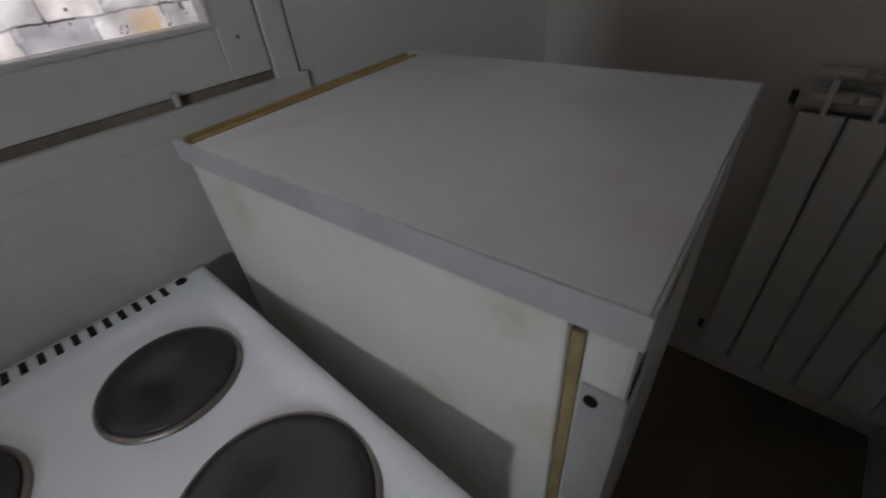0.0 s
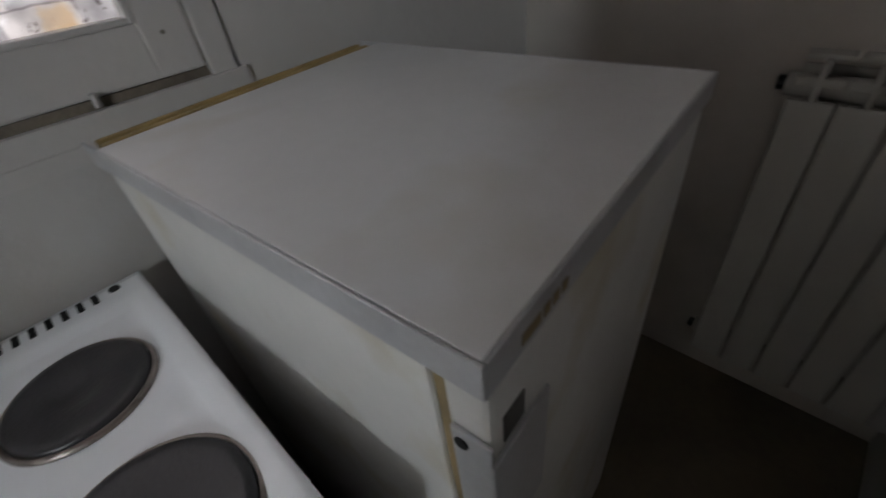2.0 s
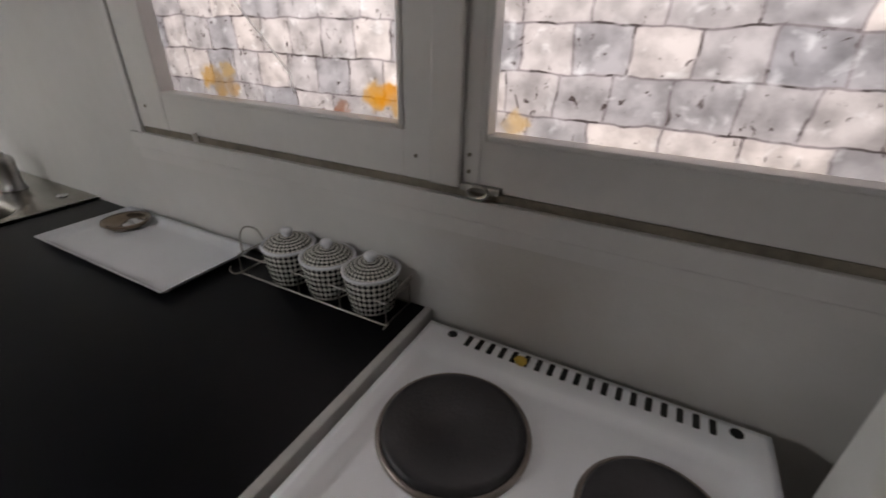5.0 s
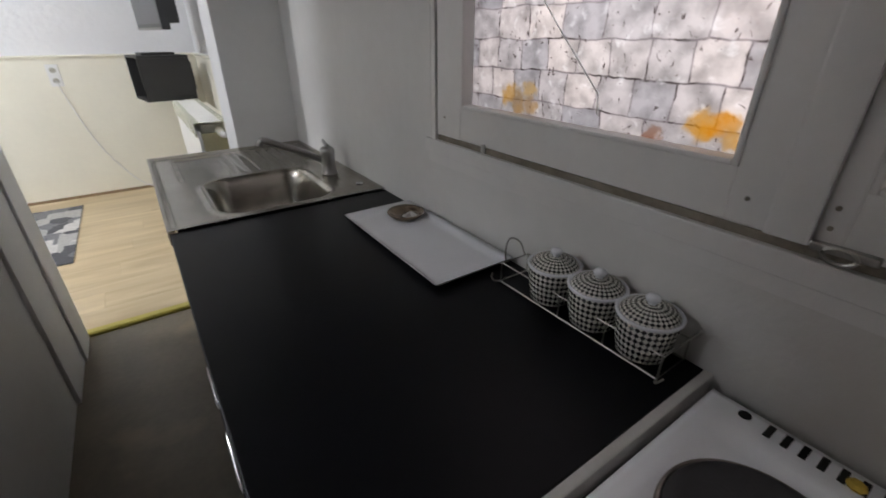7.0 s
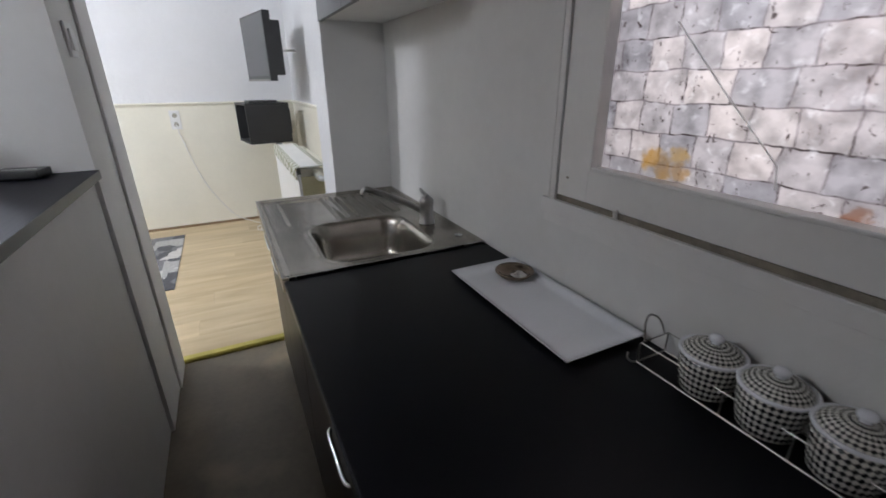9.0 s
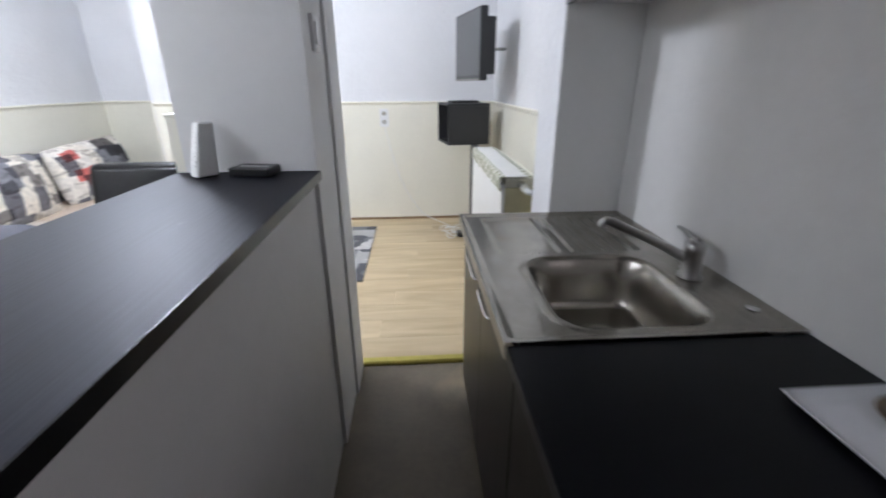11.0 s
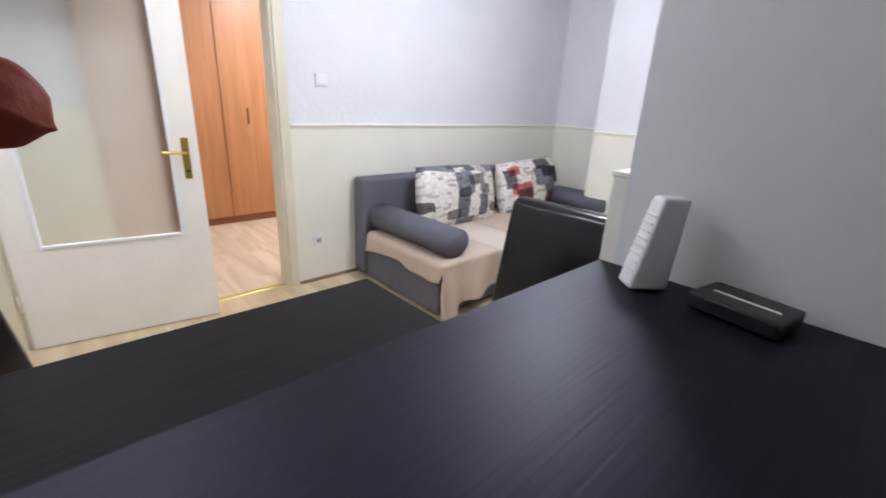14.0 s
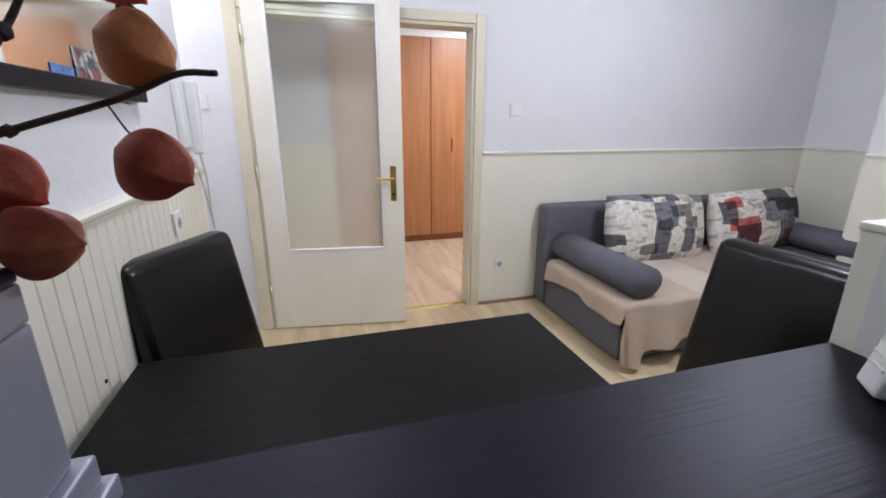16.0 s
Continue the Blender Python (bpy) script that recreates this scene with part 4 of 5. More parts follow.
bm = slab(0.646, 0.682, 2.5355, 2.5395, 0.80, 0.990, 0.002)
slab(0.6795, 0.6835, 2.5355, 2.615, 0.80, 0.968, 0.002, bm=bm)
part("grip_recess", slab(0.6792, 0.6802, 2.553, 2.580, 0.974, 1.004), GRIP, dr, "dark grip recess")
hd = part("door_handle", bm, GREYTRIM, dr, "grey metal handle plate round the corner")
part("rivet", tube([(0.656, 2.5354, 0.976), (0.656, 2.5338, 0.976)], 0.006, 12), SLOT, fz, "dark rivet hole")
for k, (a, b) in enumerate(((2.570, 2.592), (2.596, 2.604), (2.608, 2.616), (2.620, 2.628))):
    part("badge_bar", slab(0.6832, 0.6838, a, b, 1.061, 1.071), GASKET, fz, "brown unreadable badge mark")
fz.matrix_basis = pose(0.0795, 2.532, 0.004, 0, 0, 4.6) @ Matrix.Diagonal((0.955, 0.995, 1, 1)) @ pose(-0.058, -2.5315, 0) @ fz.matrix_basis
# ---- kitchen radiator ----
def radiator(name, x0, n, y, z0, z1, label):
    r = thing(name, (x0 + n * 0.04, y, z0), label, "radiator")
    for i in range(n):
        a = x0 + i * 0.080
        bm = slab(a + 0.002, a + 0.078, y - 0.045, y - 0.033, z0, z1 - 0.075, 0.005)
        slab(a + 0.034, a + 0.046, y - 0.033, y + 0.04, z0 + 0.02, z1 - 0.02, 0.003, bm=bm)
        slab(a + 0.002, a + 0.078, y + 0.035, y + 0.045, z0 + 0.02, z1 - 0.03, 0.004, bm=bm)
        slab(a + 0.004, a + 0.076, y - 0.010, y + 0.030, z1 - 0.012, z1, 0.004, bm=bm)
        slab(a + 0.035, a + 0.045, y - 0.044, y - 0.005, z1 - 0.078, z1 - 0.006, 0.003, bm=bm)
        slab(a + 0.004, a + 0.076, y - 0.036, y - 0.020, z1 - 0.052, z1 - 0.036, 0.003, bm=bm)
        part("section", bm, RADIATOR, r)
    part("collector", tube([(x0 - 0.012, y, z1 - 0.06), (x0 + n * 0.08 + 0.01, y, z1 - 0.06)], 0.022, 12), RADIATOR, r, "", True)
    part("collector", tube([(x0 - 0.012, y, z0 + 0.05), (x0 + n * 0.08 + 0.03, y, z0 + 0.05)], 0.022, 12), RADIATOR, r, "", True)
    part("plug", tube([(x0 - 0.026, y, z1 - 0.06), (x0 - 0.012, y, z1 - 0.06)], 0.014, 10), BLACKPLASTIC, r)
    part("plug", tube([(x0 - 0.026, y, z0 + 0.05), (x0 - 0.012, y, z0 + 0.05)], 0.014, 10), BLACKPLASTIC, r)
    return r


radiator("radiator", 0.662, 6, 3.555, 0.17, 0.985, "off-white aluminium sectional radiator, greyed in colour for the dim wall")
for k, x in enumerate((1.225 + 0.012, 1.285 - 0.010)):
    tagged(part("heating_pipe", tube(arc([(1.21, 3.545, 0.15 if k == 0 else 0.17), (x, 3.53, 0.16), (x, 3.50, 0.12), (x, 3.50, 0.001)], 5), 0.011, 10), PIPE, smooth=True), "cream painted heating pipe from radiator to floor", "pipe", "heating pipes")


# ---- things on the worktop ----
tray = bmesh.new()
TX, TY = 24, 36


def tray_height(u, v):
    e = min(u, 1 - u) * 0.209, min(v, 1 - v) * 0.461
    d = min(e)
    return 0.003 + 0.016 * max(0.0, 1 - d / 0.020) ** 1.5


tg = [[tray.verts.new((0.014 + 0.209 * i / TX, 1.088 + 0.461 * j / TY, 0.8735 + tray_height(i / TX, j / TY))) for j in range(TY + 1)] for i in range(TX + 1)]
for i in range(TX):
    for j in range(TY):
        tray.faces.new((tg[i][j], tg[i + 1][j], tg[i + 1][j + 1], tg[i][j + 1]))
ret = bmesh.ops.extrude_face_region(tray, geom=tray.faces[:])
for v in [g for g in ret["geom"] if isinstance(g, bmesh.types.BMVert)]:
    v.co.z -= 0.0028
bmesh.ops.recalc_face_normals(tray, faces=tray.faces[:])
tagged(part("serving_tray", tray, TRAYWHITE, smooth=True), "white rectangular serving tray on the black worktop", "tray")
dish = lathe([(0.0, 0.004), (0.030, 0.005), (0.044, 0.014), (0.052, 0.019), (0.053, 0.016), (0.040, 0.003), (0.028, 0.0), (0.0, 0.0)], (0.072, 1.170, 0.8772), 32)
tagged(part("metal_dish", dish, BRONZE, smooth=True), "small tarnished metal dish on the tray", "dish")
tagged(part("bottle_cap", lathe([(0.0, 0.012), (0.008, 0.011), (0.012, 0.006), (0.024, 0.003), (0.026, 0.0), (0.0, 0.0)], (0.062, 1.180, 0.8824), 24), CHROME, smooth=True), "small shiny metal cap lying in the dish", "cap")

jar = thing("storage_jar", (0, 0, 0), "black and white checked ceramic jar in a wire rack", "jar", "checked jars in the wire rack")
part("body", lathe([(0.0, 0.0), (0.034, 0.0), (0.039, 0.004), (0.0445, 0.030), (0.0475, 0.056), (0.0485, 0.072), (0.045, 0.072), (0.043, 0.055), (0.0, 0.055)], n=36), CHECK, jar, "", True)
part("rim", lathe([(0.0487, 0.0715), (0.0512, 0.0735), (0.0516, 0.0765), (0.0495, 0.0785), (0.0462, 0.0775), (0.0455, 0.0715)], n=36), TRAYWHITE, jar, "plain white rim", True)
lid = part("lid", lathe([(0.0452, 0.0735), (0.0450, 0.0765), (0.040, 0.083), (0.028, 0.0895), (0.012, 0.0925), (0.0, 0.093)], n=36), CHECK, jar, "checked domed lid", True)
part("knob", lathe([(0.0070, 0.092), (0.0065, 0.095), (0.0105, 0.0985), (0.0115, 0.103), (0.0085, 0.107), (0.0, 0.108)], n=20), TRAYWHITE, lid, "white round knob", True)
jar.matrix_basis = pose(0.052, 1.700, 0.8795)
for y, turn in ((1.797, 40), (1.894, 75)):
    copy_thing(jar, pose(0.052, y, 0.8795, 0, 0, turn))
rack = thing("wire_rack", (0.06, 1.78, 0.8735), "chrome wire rack holding three jars on the worktop", "rack")
R0, R1, Q0, Q1 = 0.010, 0.088, 1.592, 1.945
part("base_frame", tube([(R0, Q0, 0.877), (R1, Q0, 0.877), (R1, Q1, 0.877), (R0, Q1, 0.877), (R0, Q0, 0.877)], 0.0018, 6), DULLCHROME, rack)
part("top_rail", tube([(R0, Q0, 0.918), (R1 - 0.004, Q0, 0.918), (R1 - 0.004, Q1, 0.918), (R0, Q1, 0.918), (R0, Q0, 0.918)], 0.0015, 6), DULLCHROME, rack)
for k in range(3):
    part("cross_wire", tube([(R0, 1.700 + 0.097 * k, 0.8775), (R1, 1.700 + 0.097 * k, 0.8775)], 0.0016, 6), DULLCHROME, rack)
for x, y in ((R0, Q0), (R1 - 0.002, Q0), (R0, Q1), (R1 - 0.002, Q1), (R1 - 0.002, 1.748), (R1 - 0.002, 1.846)):
    part("upright", tube([(x, y, 0.876), (x, y, 0.918)], 0.0016, 6), DULLCHROME, rack)
for y, o in ((Q0, -1), (Q1, 1)):
    part("end_loop", tube(arc([(R0 + 0.01, y, 0.918), (R0 + 0.014, y + 0.014 * o, 0.945), (R0 + 0.034, y + 0.022 * o, 0.956), (R0 + 0.054, y + 0.014 * o, 0.945), (R0 + 0.066, y, 0.918)], 5), 0.0018, 6), DULLCHROME, rack, "curled wire handle")
    part("foot_curl", tube(arc([(R1, y, 0.877), (R1 + 0.012, y + 0.004 * o, 0.879), (R1 + 0.016, y + 0.010 * o, 0.887), (R1 + 0.010, y + 0.014 * o, 0.893)], 4), 0.0018, 6), DULLCHROME, rack)

# ---- breakfast bar and table ----
bar = thing("bar_top", (1.32, 0.87, 1.082), "black wood-grain breakfast bar top on the half wall", "bar top")
part("slab", slab(1.1100, 1.540, 0.268, NORTH - 0.002, 1.082, 1.110), BARTOP, bar)
part("edge_band", slab(1.1084, 1.1097, 0.269, NORTH - 0.003, 1.0825, 1.1095), BLACKPLASTIC, bar, "black edge band")
table = thing("dining_table", (1.92, 0.86, ZL), "black-brown wood-grain dining table against the bar", "table")
part("tabletop", slab(1.5420, 2.312, 0.315, 1.410, 0.785, 0.816, 0.003), TABLETOP, table)
part("apron", slab(1.56, 2.27, 0.35, 1.375, 0.70, 0.784), TABLETOP, table)
for x in (1.560, 2.240):
    for y in (0.335, 1.340):
        part("leg", slab(x, x + 0.05, y, y + 0.05, ZL, 0.699, 0.003), TABLETOP, table)
tagged(part("mark", lathe([(0.0, 0.0004), (0.004, 0.0004), (0.0055, 0.0)], (1.27, 0.80, 1.1101), 14), mat("pale_smudge", (0.016, 0.016, 0.022), 0.55)), "small pale smudge on the bar top", "smudge")

# router leaning by the post, modem box
router = thing("router", (1.41, 0.335, 1.110), "white upright plastic router on the bar beside the wall", "router")
TURN_R = pose(1.430, 0.335, 1.110, 0, 0, 50)
bm = slab(-0.030, 0.030, -0.023, 0.023, 0.002, 0.153, 0.009, 3)
for v in bm.verts:
    k = (v.co.z - 0.002) / 0.151
    v.co.x = v.co.x * (1.10 - 0.35 * k) - 0.022 * k
    v.co.y *= 1.0 - 0.22 * k
bm.transform(TURN_R)
part("body", bm, WHITEPLASTIC, router, "", True)
for k in range(8):
    z = 0.034 + 0.0128 * k
    f = z / 0.153
    x = 0.030 * (1.10 - 0.35 * f) - 0.022 * f
    bm = slab(x - 0.003, x + 0.0022, -0.017 * (1 - 0.22 * f), 0.017 * (1 - 0.22 * f), z - 0.0022, z + 0.0022, 0.001)
    bm.transform(TURN_R)
    part("vent_rib", bm, WHITEPLASTIC, router)
modem = thing("set_top_box", (1.30, 0.345, 1.110), "small black plastic set-top box lying on the bar", "set-top box")
bm = slab(-0.060, 0.060, -0.042, 0.042, 0.003, 0.028, 0.005)
bm.transform(pose(1.286, 0.328, 1.110, 0, 0, -10))
part("case", bm, BLACKPLASTIC, modem)
bm = slab(-0.046, 0.040, 0.004, 0.009, 0.0282, 0.0292)
bm.transform(pose(1.286, 0.328, 1.110, 0, 0, -10))
part("light_bar", bm, WHITEPLASTIC, modem, "pale reflective strip")
for sx in (-0.05, 0.05):
    bm = lathe([(0.008, 0.0), (0.008, 0.003), (0.0, 0.003)], (sx, 0, 0), 10)
    bm.transform(pose(1.286, 0.328, 1.110, 0, 0, -10))
    part("foot", bm, BLACKPLASTIC, modem)
sw = thing("light_switch", (1.108, 0.10, 1.50), "white plastic rocker switch on the wall end", "light switch", "light switches")
part("plate", slab(1.110, 1.1195, 0.085, 0.165, 1.455, 1.560, 0.004), WHITEPLASTIC, sw)
part("rocker", slab(1.103, 1.110, 0.100, 0.150, 1.475, 1.540, 0.003), WHITEPLASTIC, sw)

# vase with dried lantern stems
vase = thing("vase", (1.50, 1.215, 1.110), "pale grey square ceramic vase with a stepped foot on the bar", "vase")
bm = slab(1.412, 1.516, 1.098, 1.285, 1.1105, 1.132, 0.003)
part("foot", bm, VASEGREY, vase)
part("foot_step", slab(1.418, 1.509, 1.106, 1.277, 1.1325, 1.158, 0.003), VASEGREY, vase)
part("body", slab(1.428, 1.500, 1.116, 1.265, 1.1585, 1.275, 0.004), VASEGREY, vase)
part("front_panel", slab(1.4265, 1.4278, 1.120, 1.261, 1.163, 1.310), VASEDARK, vase, "dark violet front")
part("collar", slab(1.428, 1.500, 1.116, 1.265, 1.2755, 1.303, 0.003), mat("grey_glaze_collar", (0.30, 0.29, 0.32), 0.35, vary=0.1, scale=12), vase)
part("rim", slab(1.428, 1.500, 1.116, 1.265, 1.3035, 1.314, 0.003), VASEDARK, vase, "dark violet rim")


def husk(at, r, tip, material, parent, seed):
    """A papery lantern husk: five-ribbed, wide at the stem and pointed."""
    bm = bmesh.new()
    n, rows = 50, 16
    rings = []
    for i in range(rows + 1):
        t = i / rows
        k = math.sin(math.pi * min(t * 0.93 + 0.06, 1)) ** 0.62 * (1.08 - 0.25 * t)
        if t > 0.86:
            k *= (1 - t) / 0.14 * 0.8 + 0.06
        ring = []
        for j in range(n):
            a = 2 * math.pi * j / n
            rib = 0.94 + 0.15 * (1 - abs(math.sin(2.5 * a))) ** 1.6 + 0.035 * noise.noise(Vector((2 * math.cos(a), 2 * math.sin(a), 3 * t + seed)))
            ring.append(bm.verts.new((r * k * rib * math.cos(a), r * k * rib * math.sin(a), -r * 1.95 * (t - 0.45))))
        rings.append(ring)
    for a, b in zip(rings, rings[1:]):
        for j in range(n):
            bm.faces.new((a[j], a[(j + 1) % n], b[(j + 1) % n], b[j]))
    bm.faces.new(rings[0]), bm.faces.new(rings[-1][::-1])
    bmesh.ops.recalc_face_normals(bm, faces=bm.faces[:])
    q = Vector(tip).normalized().to_track_quat("-Z", "Y").to_matrix().to_4x4()
    bm.transform(Matrix.Translation(at) @ q)
    return part("lantern_husk", bm, material, parent, "", True)


plant = thing("dried_lantern_branch", (1.46, 1.19, 1.314), "dried twig with orange-red papery lantern husks in the vase", "dried flowers")
part("twig", tube(arc([(1.465, 1.195, 1.30), (1.50, 1.165, 1.350), (1.520, 1.142, 1.373), (1.540, 1.125, 1.384), (1.555, 1.058, 1.408), (1.555, 1.020, 1.425), (1.546, 0.992, 1.4255)], 6), 0.0029, 8, None, 0.8), TWIG, plant, "", True)
part("twig", tube(arc([(1.470, 1.190, 1.30), (1.515, 1.135, 1.395), (1.544, 1.113, 1.446), (1.561, 1.105, 1.474), (1.585, 1.085, 1.53)], 6), 0.0029, 8, None, 0.7), TWIG, plant, "", True)
part("twig_knot", lathe([(0.0, -0.006), (0.005, -0.003), (0.0055, 0.002), (0.003, 0.006), (0.0, 0.007)], (1.544, 1.113, 1.446), 10), TWIG, plant, "", True)
part("twig_knot", lathe([(0.0, -0.005), (0.005, -0.002), (0.005, 0.002), (0.0, 0.005)], (1.540, 1.122, 1.385), 10), TWIG, plant, "", True)
part("stalk", tube(arc([(1.552, 1.068, 1.405), (1.545, 1.062, 1.398), (1.536, 1.053, 1.386), (1.530, 1.046, 1.380)], 4), 0.0008, 5), TWIG, plant, "thin pale stalk")
part("stalk", tube(arc([(1.583, 1.054, 1.478), (1.577, 1.046, 1.470), (1.572, 1.044, 1.462)], 4), 0.0012, 5), TWIG, plant)
husk((1.567, 1.047, 1.442), 0.0270, (-0.15, -0.85, -0.45), LANTERN2, plant, 1)
husk((1.524, 1.035, 1.362), 0.0255, (-0.1, -0.8, -0.5), LANTERN, plant, 2)
husk((1.524, 1.124, 1.354), 0.0250, (0.1, -0.6, -0.5), LANTERN, plant, 3)
husk((1.508, 1.104, 1.316), 0.0250, (-0.1, -1.0, -0.12), LANTERN, plant, 4)
husk((1.584, 1.058, 1.497), 0.0250, (0.2, -0.5, -0.6), LANTERN, plant, 5)


for ob, dz in ((plant, 0.011), (vase, 0.0)):
    ob.location += Vector((0.005, 0.012, dz))


# ---- sofa ----
sofa = thing("sofa", (3.6, -1.9, ZL), "dark grey fabric sofa bed against the panelled wall", "sofa")
part("base", slab(3.04, 3.90, -3.04, -0.685, 0.045, 0.30, 0.02, 3), SOFAGREY, sofa)
part("seat_cushion", slab(3.02, 3.92, -3.03, -0.695, 0.302, 0.418, 0.035, 4), SOFAGREY, sofa, "", True)
part("backrest", slab(3.93, 4.085, -3.04, -0.68, 0.045, 0.815, 0.03, 4), SOFAGREY, sofa, "", True)
for x in (3.10, 3.80):
    for y in (-2.96, -0.785):
        part("foot", lathe([(0.022, 0.0), (0.026, 0.03), (0.0, 0.031)], (x, y, ZL), 12), BLACKPLASTIC, sofa)


def bolster(y, label):
    prof = []
    for k in range(20):
        a = 2 * math.pi * k / 20
        prof.append((y + 0.120 * math.cos(a), 0.525 + 0.096 * math.sin(a) * (1.0 if math.sin(a) > 0 else 1.05)))
    bm = extrude_profile(prof, "x", 3.04, 3.90)
    bmesh.ops.bevel(bm, geom=[e for e in bm.edges if abs(e.verts[0].co.x - e.verts[1].co.x) < 1e-4], offset=0.012, segments=2, affect="EDGES")
    return tagged(part("bolster_cushion", bm, SOFAGREY, smooth=True), label, "cushion", "round bolsters on the sofa")


bolster(-0.825, "dark grey cylindrical bolster at the sofa's end by the door")
bolster(-2.87, "dark grey cylindrical bolster at the sofa's far end")


def throw_cloth():
    """A cloth laid over the seat that falls over the front edge and the end in folds."""
    bm = bmesh.new()
    nu, nv = 70, 60
    rows = []
    for i in range(nu + 1):
        row = []
        for j in range(nv + 1):
            s = -0.38 + 1.24 * i / nu      # over the front below 0, then across the seat
            w = -0.16 + 2.10 * j / nv      # over the near end below 0, then along the sofa
            y = -0.68 - max(w, -0.006)
            x = 3.005 + max(s, -0.006)
            hem = 0.03 * math.sin(5.0 * w + 1.0) + 0.012 * math.sin(23 * w) + 0.09 * math.exp(-(w / 0.13) ** 2)
            z = 0.424 + 0.003 * noise.noise(Vector((x * 6, y * 6, 0)))
            if s < 0:
                drop = min(-s, 0.27 + hem)
                z -= drop
                x -= 0.008 + 0.060 * (drop / 0.3) * (0.5 + 0.5 * math.sin(w * 21 + 2 * math.sin(w * 5)))
            if w < 0:
                d2 = min(-w, 0.13 + 0.02 * math.sin(s * 9))
                z -= d2 if s >= 0 else d2 * 0.35
                y += 0.006 + 0.02 * (d2 / 0.15) * (0.5 + 0.5 * math.sin(s * 24))
            row.append(bm.verts.new((x, y, max(z, 0.06))))
        rows.append(row)
    for a, b in zip(rows, rows[1:]):
        for j in range(nv):
            bm.faces.new((a[j], b[j], b[j + 1], a[j + 1]))
    return bm


throw = tagged(part("throw_blanket", throw_cloth(), THROW, smooth=True), "beige woven throw draped over the sofa seat", "blanket")
throw.data.materials.append(THROWPALE)
for p in throw.data.polygons:
    if -1.56 < p.center.y < -1.22:
        p.material_index = 1
sol = throw.modifiers.new("thickness", "SOLIDIFY")
sol.thickness, sol.offset = 0.004, 1


def cushion(at, w, h, turn, label):
    """A soft square cushion that leans on the backrest."""
    bm = bmesh.new()
    n = 22
    sides = []
    for sgn in (-1, 1):
        g = []
        for i in range(n + 1):
            row = []
            for j in range(n + 1):
                u, v = 2 * i / n - 1, 2 * j / n - 1
                fat = (max(0.0, 1 - u * u) * max(0.0, 1 - v * v)) ** 0.45
                pull = 1 - 0.03 * (u * u * (1 - v * v) + v * v * (1 - u * u)) - 0.06 * u * u * v * v
                wr = 0.008 * noise.noise(Vector((u * 3 + at[1] * 5, v * 3, sgn)))
                row.append(bm.verts.new((sgn * (0.135 * fat + wr * fat), u * w / 2 * pull, v * h / 2 * pull)))
            g.append(row)
        sides.append(g)
        for i in range(n):
            for j in range(n):
                bm.faces.new((g[i][j], g[i + 1][j], g[i + 1][j + 1], g[i][j + 1]))
    bmesh.ops.remove_doubles(bm, verts=bm.verts[:], dist=0.0015)
    bmesh.ops.recalc_face_normals(bm, faces=bm.faces[:])
    ob = part("scatter_cushion", bm, CUSHION, smooth=True)
    ob.matrix_basis = pose(*at, 0, turn[0], turn[1]) @ pose(0, 0, 0, turn[2])
    return tagged(ob, label, "cushion", "printed cushions on the sofa")


cushion((3.75, -1.500, 0.640), 0.92, 0.53, (12, 0, 2), "newsprint patchwork cushion in white, grey and red leaning on the backrest")
cushion((3.75, -2.480, 0.640), 0.96, 0.53, (12, 0, -2), "newsprint patchwork cushion with dark print leaning on the backrest")

# ---- dining chairs ----
chair = thing("dining_chair", (0, 0, 0), "black-brown leatherette high-backed dining chair at the table", "chair", "chairs round the table")
part("seat", slab(-0.22, 0.22, -0.20, 0.23, 0.40, 0.475, 0.03, 4), LEATHER, chair, "", True)
bm = slab(-0.232, 0.232, -0.040, 0.038, 0.0, 0.605, 0.034, 5)
for v in bm.verts:
    t = max(0.0, v.co.z / 0.60)
    v.co.y += -0.10 * t + 0.02 * math.sin(math.pi * t)
    v.co.x *= 1 - 0.06 * t
    v.co.z += 0.415
    v.co.y -= 0.215
part("backrest", bm, LEATHER, chair, "tall padded backrest", True)
for x in (-0.19, 0.19):
    for y, back in ((-0.20, -0.05), (0.20, 0.0)):
        bm = bmesh.new()
        a = [bm.verts.new((x + sx * 0.019, y + sy * 0.019, 0.40)) for sx, sy in ((-1, -1), (1, -1), (1, 1), (-1, 1))]
        b = [bm.verts.new((x + sx * 0.014, y + back + sy * 0.014, 0.0)) for sx, sy in ((-1, -1), (1, -1), (1, 1), (-1, 1))]
        for k in range(4):
            bm.faces.new((a[k], a[(k + 1) % 4], b[(k + 1) % 4], b[k]))
        bm.faces.new(a), bm.faces.new(b[::-1])
        bmesh.ops.recalc_face_normals(bm, faces=bm.faces[:])
        part("leg", bm, DARKFRONT, chair)
chair.matrix_basis = pose(2.03, -0.065, ZL)
second = copy_thing(chair, pose(2.485, 1.095, ZL, 0, 0, 180 - 26))
tagged(second, "black-brown leatherette dining chair turned by the beadboard wall")

# ---- hall door ----
frame_ob = thing("door_frame", (EAST, 0.6, ZL), "cream and beige painted door frame to the hall", "door frame", kind="structure")
for y0, y1 in ((-0.214, -0.146), (1.308, 1.384)):
    part("casing", slab(EAST - 0.022, EAST - 0.001, y0, y1, ZL, 2.092, 0.005), CASING, frame_ob)
part("casing", slab(EAST - 0.022, EAST - 0.001, -0.145, 1.307, 2.030, 2.092, 0.005), CASING, frame_ob)
for y0, y1 in ((-0.144, -0.128), (1.285, 1.309)):
    part("lining", slab(EAST - 0.010, EAST + 0.13, y0, y1, ZL, 2.03, 0.003), CASING, frame_ob)
